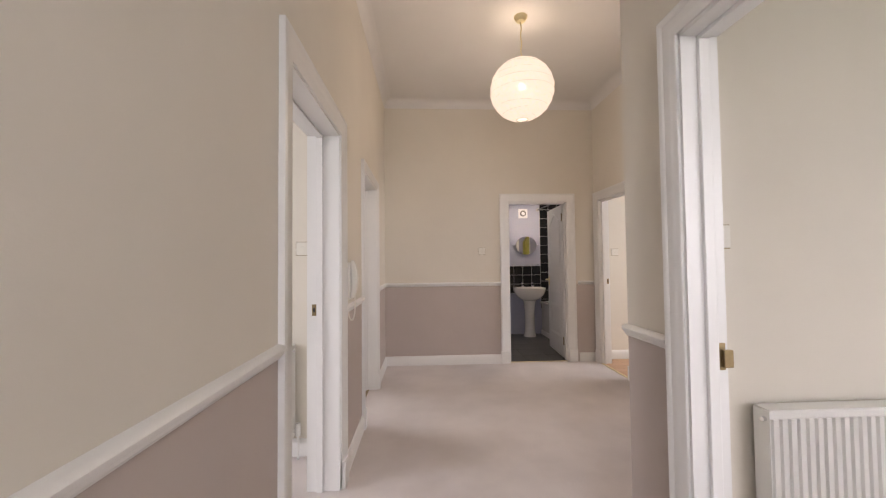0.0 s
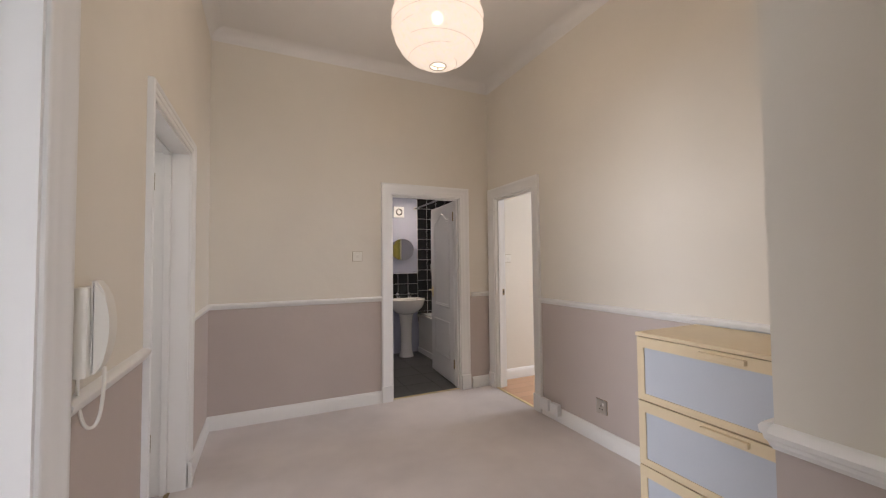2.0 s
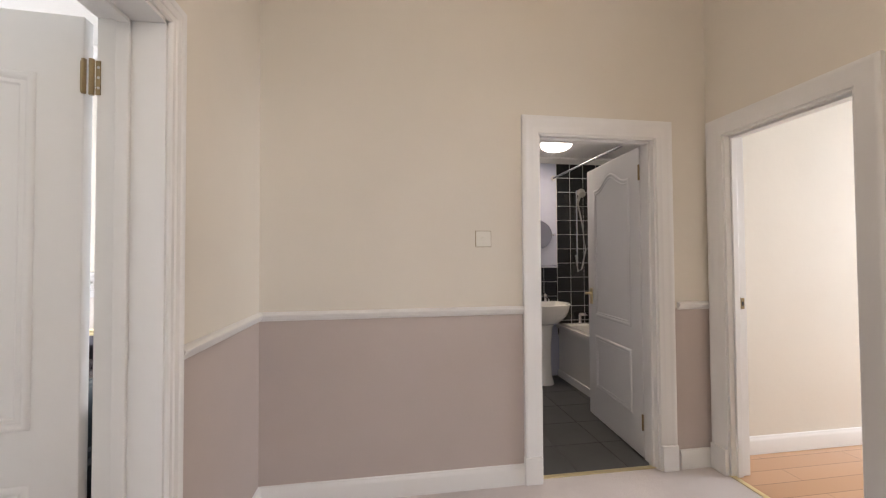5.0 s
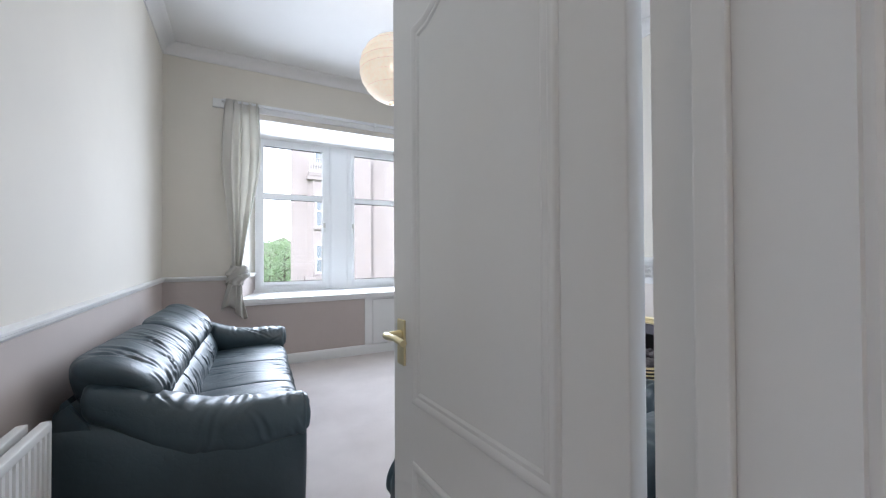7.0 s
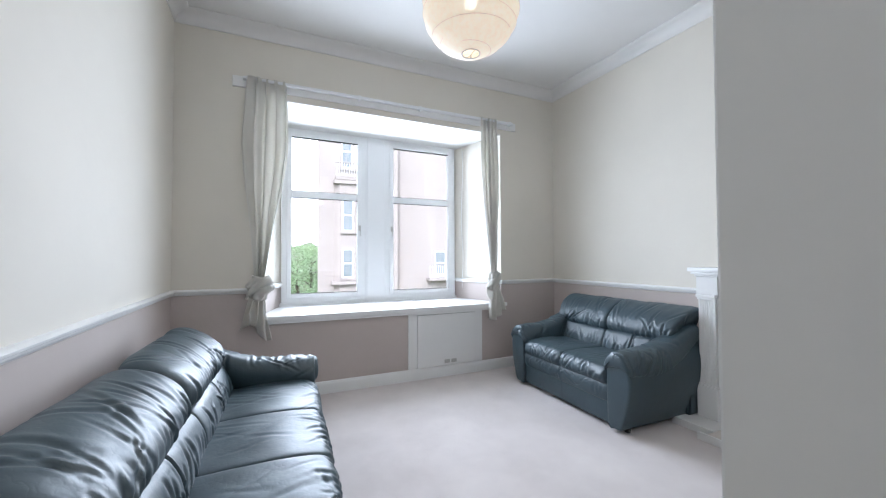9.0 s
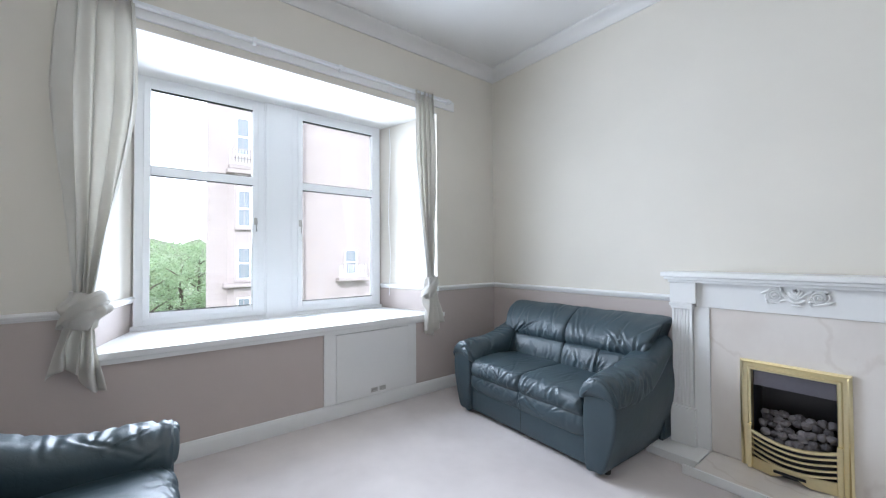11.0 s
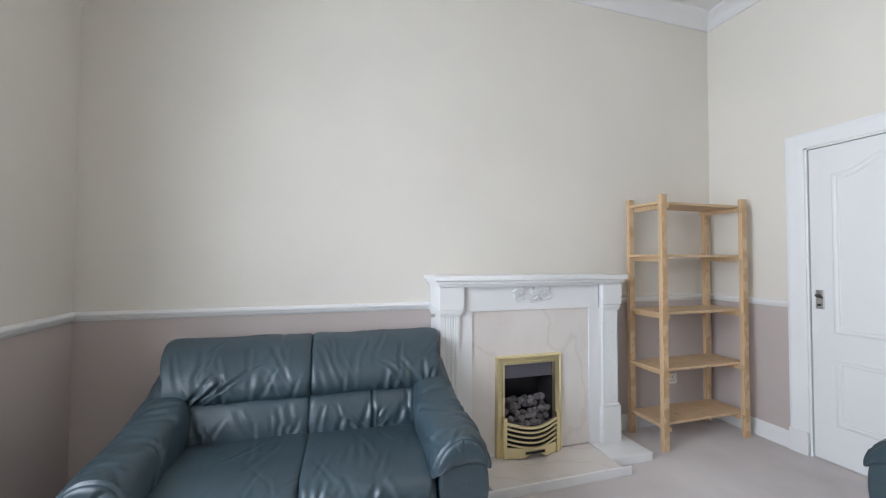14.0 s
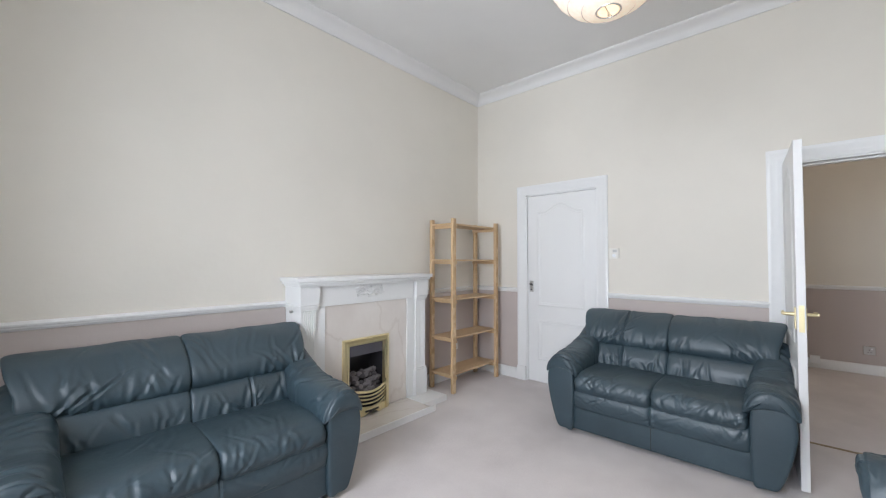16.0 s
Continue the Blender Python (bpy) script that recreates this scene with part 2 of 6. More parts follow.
M_PAPER = paper_shade("lit_rice_paper", 0.37, (1.0, 0.84, 0.66))
M_PAPER_WARM = paper_shade("warm_lit_rice_paper", 0.36, (1.0, 0.74, 0.46))
M_BULB = glow("lit_bulb", (1.0, 0.8, 0.55), 6.0)
M_BATHLAMP = glow("lit_opal_glass", (1.0, 0.9, 0.75), 5.0)


def glass(name):
    m, nt, b, node, link = material(name)
    b.inputs["Transmission Weight"].default_value = 1.0
    b.inputs["Roughness"].default_value = 0.0
    b.inputs["IOR"].default_value = 1.45
    return m


M_GLASS = glass("clear_glass")
M_MIRROR = plain("mirror_silver", (0.9, 0.9, 0.9), 0.03, 1.0, 20, 0.0, 0.0)


def laminate():
    m, nt, b, node, link = material("oak_laminate")
    v = mapped(nt, (1, 1, 1))
    br = nt.nodes.new("ShaderNodeTexBrick")
    br.inputs["Scale"].default_value, br.inputs["Brick Width"].default_value, br.inputs["Row Height"].default_value = 1.0, 1.2, 0.12
    br.inputs["Mortar Size"].default_value = 0.002
    br.inputs["Color1"].default_value, br.inputs["Color2"].default_value, br.inputs["Mortar"].default_value = (0.55, 0.32, 0.18, 1), (0.62, 0.38, 0.23, 1), (0.3, 0.17, 0.1, 1)
    link(v, br.inputs["Vector"])
    link(br.outputs[0], b.inputs["Base Color"])
    b.inputs["Roughness"].default_value = 0.35
    bump(nt, b, noise_out(nt, mapped(nt, (1, 14, 1)), 9, 4), 0.06, 0.002)
    return m


M_LAMINATE = laminate()


def sandstone():
    m, nt, b, node, link = material("buff_sandstone_ashlar")
    v = mapped(nt)
    sep, com = nt.nodes.new("ShaderNodeSeparateXYZ"), nt.nodes.new("ShaderNodeCombineXYZ")
    link(v, sep.inputs[0])
    link(sep.outputs[1], com.inputs[0])
    link(sep.outputs[2], com.inputs[1])
    br = nt.nodes.new("ShaderNodeTexBrick")
    br.inputs["Scale"].default_value, br.inputs["Brick Width"].default_value, br.inputs["Row Height"].default_value = 1.0, 0.75, 0.32
    br.inputs["Mortar Size"].default_value = 0.012
    br.inputs["Color1"].default_value, br.inputs["Color2"].default_value, br.inputs["Mortar"].default_value = (0.35, 0.31, 0.295, 1), (0.39, 0.345, 0.325, 1), (0.31, 0.27, 0.255, 1)
    link(com.outputs[0], br.inputs["Vector"])
    link(br.outputs[0], b.inputs["Base Color"])
    b.inputs["Roughness"].default_value = 0.9
    bump(nt, b, noise_out(nt, v, 12, 4), 0.3, 0.02)
    return m


M_STONE = sandstone()
M_SLATE = plain("grey_slate", (0.11, 0.11, 0.12), 0.6, 0, 12, 0.2, 0.3, 0.02)
M_LAWN = plain("grass_ground", (0.09, 0.12, 0.05), 0.9, 0, 6, 0.3, 0.5, 0.05)
M_ROADTOP = plain("asphalt", (0.05, 0.05, 0.05), 0.85, 0, 40, 0.2, 0.3, 0.01)
M_BARK = plain("grey_bark", (0.10, 0.08, 0.06), 0.9, 0, 20, 0.3, 0.6, 0.03)


def leaf_mat():
    m, nt, b, node, link = material("hazed_leaf_green")
    geo = nt.nodes.new("ShaderNodeNewGeometry")
    # base colours paled beyond real leaves to stand in for outdoor glare and haze
    link(ramp(nt, geo.outputs["Random Per Island"], [(0.0, (0.26, 0.35, 0.23)), (0.5, (0.34, 0.44, 0.29)), (1.0, (0.42, 0.52, 0.36))]), b.inputs["Base Color"])
    b.inputs["Roughness"].default_value = 0.7
    thin, both = nt.nodes.new("ShaderNodeBsdfTranslucent"), nt.nodes.new("ShaderNodeMixShader")
    thin.inputs[0].default_value = (0.34, 0.46, 0.22, 1)      # light passes through the leaves
    both.inputs[0].default_value = 0.45
    link(b.outputs[0], both.inputs[1])
    link(thin.outputs[0], both.inputs[2])
    link(both.outputs[0], nt.nodes["Material Output"].inputs["Surface"])
    return m


M_LEAF = leaf_mat()


# ---- mesh helpers ----
def mesh_object(name, bm, mats, smooth=False):
    bmesh.ops.recalc_face_normals(bm, faces=bm.faces[:])
    me = bpy.data.meshes.new(name)
    bm.to_mesh(me)
    bm.free()
    for m in mats if isinstance(mats, (list, tuple)) else [mats]:
        me.materials.append(m)
    if smooth:
        me.shade_smooth()
        me.set_sharp_from_angle(angle=radians(40))
    return new(name, me)


def part(name, bm, mat, parent=None, label="", smooth=False):
    ob = mesh_object(name, bm, mat, smooth)
    if parent is not None:
        ob.parent = parent
    if label:
        tagged(ob, label)
    return ob


def thing(name, label, category, group="", m=None, kind=""):
    ob = new(name)
    ob.empty_display_size = 0.1
    if m is not None:
        ob.matrix_world = m
    return tagged(ob, label, category, group, kind)


def box(bm, x0, x1, y0, y1, z0, z1, bev=0.0, seg=2):
    r = bmesh.ops.create_cube(bm, size=1.0, matrix=Matrix.LocRotScale(((x0 + x1) / 2, (y0 + y1) / 2, (z0 + z1) / 2), None, (x1 - x0, y1 - y0, z1 - z0)))
    if bev:
        edges = list({e for v in r["verts"] for e in v.link_edges})
        bmesh.ops.bevel(bm, geom=edges, offset=bev, segments=seg, affect="EDGES", profile=0.6)
    return bm


def boxes(*rows, bev=0.0):
    bm = bmesh.new()
    for r in rows:
        box(bm, *r, bev=bev)
    return bm


def cyl(bm, p, q, r0, r1=None, n=16):
    p, q = Vector(p), Vector(q)
    rot = (q - p).to_track_quat("Z", "Y").to_matrix().to_4x4()
    bmesh.ops.create_cone(bm, cap_ends=True, segments=n, radius1=r0, radius2=r0 if r1 is None else r1, depth=(q - p).length, matrix=Matrix.Translation((p + q) / 2) @ rot)
    return bm


def rounded(points, per=5):
    """A closed smooth line through the given corners."""
    out, n = [], len(points)
    for i in range(n):
        a, b, c, d = (Vector(points[(i + k) % n]) for k in (-1, 0, 1, 2))
        for k in range(per):
            t = k / per
            out.append(0.5 * (2 * b + (c - a) * t + (2 * a - 5 * b + 4 * c - d) * t * t + (3 * b - a - 3 * c + d) * t ** 3))
    return out


def loft(bm, rings):
    rows = [[bm.verts.new(p) for p in ring] for ring in rings]
    n = len(rows[0])
    for a, b in zip(rows, rows[1:]):
        for k in range(n):
            bm.faces.new((a[k], a[(k + 1) % n], b[(k + 1) % n], b[k]))
    bm.faces.new(rows[0])
    bm.faces.new(rows[-1])
    bmesh.ops.recalc_face_normals(bm, faces=bm.faces[:])
    return bm


def tube(bm, pts, radii, n=8, closed=False):
    """A tube along a line of points."""
    pts = [Vector(p) for p in pts]
    radii = radii if isinstance(radii, (list, tuple)) else [radii] * len(pts)
    rings = []
    for i, p in enumerate(pts):
        a, b = pts[max(i - 1, 0)], pts[min(i + 1, len(pts) - 1)]
        if closed:
            a, b = pts[i - 1], pts[(i + 1) % len(pts)]
        q = (b - a).to_track_quat("Z", "Y").to_matrix()
        rings.append([bm.verts.new(p + q @ Vector((math.cos(k * math.tau / n), math.sin(k * math.tau / n), 0)) * radii[i]) for k in range(n)])
    for i in range(len(rings) - (0 if closed else 1)):
        a, b = rings[i], rings[(i + 1) % len(rings)]
        for k in range(n):
            bm.faces.new((a[k], a[(k + 1) % n], b[(k + 1) % n], b[k]))
    if not closed:
        bm.faces.new(rings[0][::-1])
        bm.faces.new(rings[-1])
    return bm


def lathe(bm, profile, n=32, at=(0, 0, 0)):
    """A turned shape from rows of radius, height."""
    rings = [[bm.verts.new((at[0] + r * math.cos(k * math.tau / n), at[1] + r * math.sin(k * math.tau / n), at[2] + z)) for k in range(n)] for r, z in profile]
    for a, b in zip(rings, rings[1:]):
        for k in range(n):
            bm.faces.new((a[k], a[(k + 1) % n], b[(k + 1) % n], b[k]))
    bm.faces.new(rings[0][::-1])
    bm.faces.new(rings[-1])
    return bm


def prism(bm, outline, axis, a0, a1):
    """A straight length of a profile; the outline lies across the axis."""
    def at(p, a):
        return (a, p[0], p[1]) if axis == "x" else (p[0], a, p[1]) if axis == "y" else (p[0], p[1], a)
    lo, hi = [bm.verts.new(at(p, a0)) for p in outline], [bm.verts.new(at(p, a1)) for p in outline]
    n = len(outline)
    for i in range(n):
        bm.faces.new((lo[i], lo[(i + 1) % n], hi[(i + 1) % n], hi[i]))
    bm.faces.new(lo[::-1])
    bm.faces.new(hi)
    return bm


def wall(name, axis, a0, a1, b0, b1, z0, z1, holes=(), lo=None, hi=None, edge=None, label=""):
    """A wall of the thickness a0..a1 across its axis, b0..b1 long, with openings through it; lo, hi: the paint of its two sides."""
    bs = sorted({b0, b1, *(v for h in holes for v in h[:2])})
    zs = sorted({z0, z1, *(v for h in holes for v in h[2:])})
    solid = {(i, j) for i in range(len(bs) - 1) for j in range(len(zs) - 1)
             if not any(h[0] <= (bs[i] + bs[i + 1]) / 2 <= h[1] and h[2] <= (zs[j] + zs[j + 1]) / 2 <= h[3] for h in holes)}
    bm = bmesh.new()
    made = {}

    def v(a, b, z):
        key = (a, round(b, 4), round(z, 4))
        if key not in made:
            made[key] = bm.verts.new((a, b, z) if axis == "x" else (b, a, z))
        return made[key]

    for i, j in sorted(solid):
        p, q, r, s = bs[i], bs[i + 1], zs[j], zs[j + 1]
        for a, idx in ((a0, 0), (a1, 1)):
            bm.faces.new((v(a, p, r), v(a, q, r), v(a, q, s), v(a, p, s))).material_index = idx
        for (di, dj), (e, f2) in {(-1, 0): ((p, r), (p, s)), (1, 0): ((q, r), (q, s)), (0, -1): ((p, r), (q, r)), (0, 1): ((p, s), (q, s))}.items():
            if (i + di, j + dj) not in solid:
                bm.faces.new((v(a0, *e), v(a1, *e), v(a1, *f2), v(a0, *f2))).material_index = 2
    ob = mesh_object(name, bm, [lo or M_CREAM, hi or M_CREAM, edge or M_WHITE])
    return tagged(ob, label or "painted plaster wall", "wall", kind="structure")


# ---- the plan ----
HX, HE, HN = 0.0, 2.63, 5.02            # hall: west face, east face, north face
CX, CN = 1.315, 1.842                   # corner of the east bedroom that narrows the hall
LE, LW, LS, LN = -0.178, -4.41, 3.063, 6.95   # living room faces
HC, LC = 3.26, 3.26                     # ceilings
DH = 2.0                                # door openings
D_BED = (1.68, 2.50)
D_LIV = (3.315, 4.165)
D_CUP = (5.52, 6.29)
D_BATH = (1.525, 2.275)
D_KIT = (4.25, 4.90)
D_EAST = (0.66, 1.486)

wall("wall_hall_west", "x", LE, HX, -1.6, 2.98, 0, HC, [(*D_BED, 0, DH)], M_CREAM, M_TWO, label="hall wall, cream above a taupe lower half")
wall("wall_living_east", "x", LE, HX, 2.98, 7.15, 0, HC, [(*D_LIV, 0, DH), (*D_CUP, 0, DH)], M_TWO, M_TWO, label="wall between hall and living room, cream over taupe")
wall("wall_living_south", "y", 2.9, LS, -5.3, LE, 0, HC, (), M_CREAM, M_TWO, label="living room wall, cream above a taupe lower half")
wall("wall_living_north", "y", LN, 7.15, -5.3, LE, 0, HC, (), M_TWO, M_CREAM, label="fireplace wall, cream above a taupe lower half")
wall("wall_living_west", "x", -5.3, LW, 2.9, 7.15, 0, HC, [(3.68, 6.18, 0.70, 2.66)], M_CREAM, M_TWO, M_TWO, label="window wall, cream above a taupe lower half")
wall("wall_hall_north", "y", HN, HN + 0.12, HX, HE + 0.12, 0, HC, [(*D_BATH, 0, DH)], M_TWO, M_LILAC, label="hall end wall, cream above a taupe lower half")
wall("wall_hall_east", "x", HE, HE + 0.12, CN, HN, 0, HC, [(*D_KIT, 0, DH)], M_TWO, M_CREAM, label="hall wall, cream above a taupe lower half")
wall("wall_east_bedroom_west", "x", CX, CX + 0.12, -1.6, CN, 0, HC, [(*D_EAST, 0, DH)], M_TWO, M_CREAM, label="hall wall, cream above a taupe lower half")
wall("wall_east_bedroom_north", "y", CN - 0.14, CN, CX + 0.12, 5.0, 0, HC, (), M_CREAM, M_TWO, label="painted wall behind the chest of drawers")
# the first opening is unseen and added, for the hall fill light
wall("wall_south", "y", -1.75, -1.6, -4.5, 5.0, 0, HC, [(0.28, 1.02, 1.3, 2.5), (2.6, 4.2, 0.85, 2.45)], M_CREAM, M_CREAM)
wall("wall_bedroom_west", "x", -4.6, -4.4, -1.6, 2.9, 0, HC, [(0.1, 1.7, 0.85, 2.45)], M_CREAM, M_CREAM)
wall("wall_bedroom_east", "x", 5.0, 5.2, -1.75, CN, 0, HC, (), M_CREAM, M_CREAM)
wall("wall_kitchen_north", "y", 5.10, 5.25, HE + 0.12, 6.0, 0, HC, (), M_CREAM, M_LILAC, label="plain cream kitchen wall")
wall("wall_kitchen_east", "x", 5.85, 6.0, 2.5, 5.1, 0, HC, [(3.4, 4.8, 0.9, 2.3)], M_CREAM, M_CREAM)
# added out of view: blocks the sun from the kitchen window
wall("wall_sun_block", "x", 8.6, 8.9, -1.0, 9.0, -7.2, 8.0, (), M_CREAM, M_CREAM, label="plain unseen wall added to keep sun out of the kitchen")
wall("wall_kitchen_south", "y", 2.4, 2.5, HE + 0.12, 6.0, 0, HC, (), M_CREAM, M_CREAM)
BN, BW, BE, BC = 6.85, 1.12, 3.17, 2.36   # bathroom: north, west, east faces and ceiling
wall("wall_bath_north", "y", BN, BN + 0.12, BW - 0.1, BE + 0.1, 0, BC + 0.1, (), M_LILAC, M_LILAC, label="lilac painted bathroom wall")
wall("wall_bath_west", "x", BW - 0.1, BW, HN + 0.12, BN, 0, BC + 0.1, (), M_LILAC, M_LILAC, label="lilac painted bathroom wall")
wall("wall_bath_east", "x", BE, BE + 0.1, HN + 0.24, BN, 0, BC + 0.1, (), M_LILAC, M_LILAC, label="lilac painted bathroom wall")


def slab(name, x0, x1, y0, y1, z0, z1, mat, label, cat):
    return tagged(mesh_object(name, boxes((x0, x1, y0, y1, z0, z1)), mat), label, cat, kind="structure")


slab("floor", -5.3, HE, -1.75, 5.06, -0.12, 0, M_CARPET, "beige cut-pile carpet through hall and rooms", "floor")
slab("floor_living_north", -5.3, HX, 5.06, 7.15, -0.12, 0, M_CARPET, "beige cut-pile living room carpet", "floor")
slab("floor_east_bedroom", HE, 5.2, -1.75, CN, -0.12, 0, M_CARPET, "beige bedroom carpet", "floor")
slab("floor_kitchen", HE, 6.0, CN, 5.25, -0.12, -0.003, M_LAMINATE, "warm oak laminate kitchen floor", "floor")
floor_bath = slab("floor_bathroom", HX, BE + 0.1, 5.06, 7.15, -0.12, -0.008, M_GROUT, "charcoal tiled bathroom floor", "floor")
slab("ceiling_hall", HX, HE + 0.12, -1.75, HN, HC, HC + 0.1, M_CEIL, "white painted hall ceiling", "ceiling")
slab("ceiling_living", -5.3, LE, LS, LN, LC, LC + 0.14, M_CEIL, "white painted living room ceiling", "ceiling")
slab("ceiling_bedroom_west", -4.6, LE, -1.75, 2.9, HC - 0.05, HC + 0.1, M_CEIL, "white painted ceiling", "ceiling")
slab("ceiling_bedroom_east", CX + 0.12, 5.2, -1.75, CN - 0.14, HC - 0.05, HC + 0.1, M_CEIL, "white painted ceiling", "ceiling")
slab("ceiling_kitchen", HE + 0.12, 6.0, 2.4, 5.1, HC - 0.05, HC + 0.1, M_CEIL, "white painted ceiling", "ceiling")
slab("ceiling_bathroom", BW, BE, HN + 0.12, BN, BC, BC + 0.1, M_CEIL, "white bathroom ceiling", "ceiling")
slab("ceiling_cupboard", HX, BW - 0.1, HN + 0.12, 7.15, 2.4, 2.5, M_CEIL, "plain cupboard ceiling", "ceiling")
wall("wall_cupboard_north", "y", 7.05, 7.15, HX, BW - 0.1, 0, 2.5, (), M_CREAM, M_CREAM)


# ---- mouldings ----
def run(bm, profile, p, q, inward):
    """A moulding from p to q on a wall; the profile gives the distance from the wall and the height."""
    p, q, n = Vector((*p, 0)), Vector((*q, 0)), Vector((*inward, 0))
    ends = [[bm.verts.new(e + n * a + Vector((0, 0, z))) for a, z in profile] for e in (p, q)]
    k = len(profile)
    for i in range(k):
        bm.faces.new((ends[0][i], ends[0][(i + 1) % k], ends[1][(i + 1) % k], ends[1][i]))
    bm.faces.new(ends[0])
    bm.faces.new(ends[1])


SKIRT = [(0, 0.0), (0.018, 0.0), (0.018, 0.085), (0.015, 0.093), (0.011, 0.10), (0.008, 0.108), (0.0, 0.112)]
DADO = [(0, 0.955), (0.008, 0.957), (0.012, 0.965), (0.018, 0.968), (0.020, 0.976), (0.026, 0.980), (0.028, 0.990), (0.022, 0.998), (0.010, 1.001), (0, 1.003)]


def cornice(h, s):
    return [(0, h - s), (0.012, h - s), (0.014, h - s + 0.012)] + [(s - s * math.cos(a) + 0.014, h - s + 0.012 + (s - 0.03) * math.sin(a)) for a in (0.3, 0.6, 0.9, 1.2, 1.45)] + [(s + 0.012, h - 0.010), (s + 0.012, h), (0, h)]


A = 0.10  # width of the door casings
hall_runs = [((HX, -1.6), (HX, D_BED[0] - A), (1, 0)), ((HX, D_BED[1] + A), (HX, D_LIV[0] - 0.064), (1, 0)), ((HX, D_LIV[1] + 0.064), (HX, HN), (1, 0)),
             ((HX, HN), (D_BATH[0] - A, HN), (0, -1)), ((D_BATH[1] + A + 0.03, HN), (HE, HN), (0, -1)),
             ((HE, D_KIT[0] - A), (HE, CN), (-1, 0)), ((HE, CN), (CX, CN), (0, 1)), ((CX, CN), (CX, D_EAST[1] + 0.08), (-1, 0)), ((CX, D_EAST[0] - 0.08), (CX, -1.6), (-1, 0))]
liv_runs = [((LE, LS), (LE, D_LIV[0] - A), (-1, 0)), ((LE, D_LIV[1] + A), (LE, D_CUP[0] - A), (-1, 0)), ((LE, D_CUP[1] + A), (LE, LN), (-1, 0)),
            ((LE, LN), (-1.30, LN), (0, -1)), ((-2.56, LN), (LW, LN), (0, -1)), ((LW, LS), (LE, LS), (0, 1))]
liv_dado = liv_runs + [((LW, LN), (LW, 6.18), (1, 0)), ((LW, 3.68), (LW, LS), (1, 0))]
liv_skirt = liv_runs + [((LW, LN), (LW, LS), (1, 0))]
for name, prof, runs, lab in (("baseboard_hall", SKIRT, hall_runs, "white painted skirting board"), ("trim_dado_hall", DADO, hall_runs, "white moulded dado rail"),
                              ("baseboard_living", SKIRT, liv_skirt, "white painted skirting board"), ("trim_dado_living", [(a, z - 0.012) for a, z in DADO], liv_dado, "white moulded dado rail")):
    bm = bmesh.new()
    for p, q, n in runs:
        run(bm, prof, p, q, n)
    tagged(mesh_object(name, bm, M_WHITE, True), lab, "trim", kind="structure")
bm = bmesh.new()
for p, q, n in [((LE, LS), (LE, LN), (-1, 0)), ((LE, LN), (LW, LN), (0, -1)), ((LW, LN), (LW, LS), (1, 0)), ((LW, LS), (LE, LS), (0, 1))]:
    run(bm, cornice(LC, 0.10), p, q, n)
tagged(mesh_object("trim_cornice_living", bm, M_CEIL, True), "white coved plaster cornice", "trim", kind="structure")
bm = bmesh.new()
for p, q, n in [((HX, -1.6), (HX, HN), (1, 0)), ((HX, HN), (HE, HN), (0, -1)), ((HE, HN), (HE, CN), (-1, 0)), ((HE, CN), (CX, CN), (0, 1)), ((CX, CN), (CX, -1.6), (-1, 0))]:
    run(bm, [(0, HC - 0.09), (0.004, HC - 0.085)] + [(0.09 - 0.086 * math.cos(a), HC - 0.085 + 0.084 * math.sin(a)) for a in (0.25, 0.5, 0.75, 1.0, 1.25, 1.5)] + [(0.09, HC), (0, HC)], p, q, n)
tagged(mesh_object("trim_cornice_hall", bm, M_CEIL, True), "white coved plaster cornice", "trim", kind="structure")
bm = bmesh.new()
run(bm, SKIRT, (6.0 - 0.15, 5.10), (HE + 0.12, 5.10), (0, -1))
tagged(mesh_object("baseboard_kitchen", bm, M_WHITE, True), "white painted skirting board", "trim", kind="structure")
bm = bmesh.new()
run(bm, SKIRT, (LE, 2.9), (-4.4, 2.9), (0, -1))
run(bm, SKIRT, (5.0, CN - 0.14), (CX + 0.12, CN - 0.14), (0, -1))
tagged(mesh_object("baseboard_bedrooms", bm, M_WHITE, True), "white painted skirting board", "trim", kind="structure")

CASE = [(0.0, 0.0), (0.010, 0.0), (0.014, 0.006), (0.014, 0.030), (0.018, 0.036), (0.018, 0.070), (0.024, 0.078), (0.026, 0.092), (0.022, A), (0.0, A)]


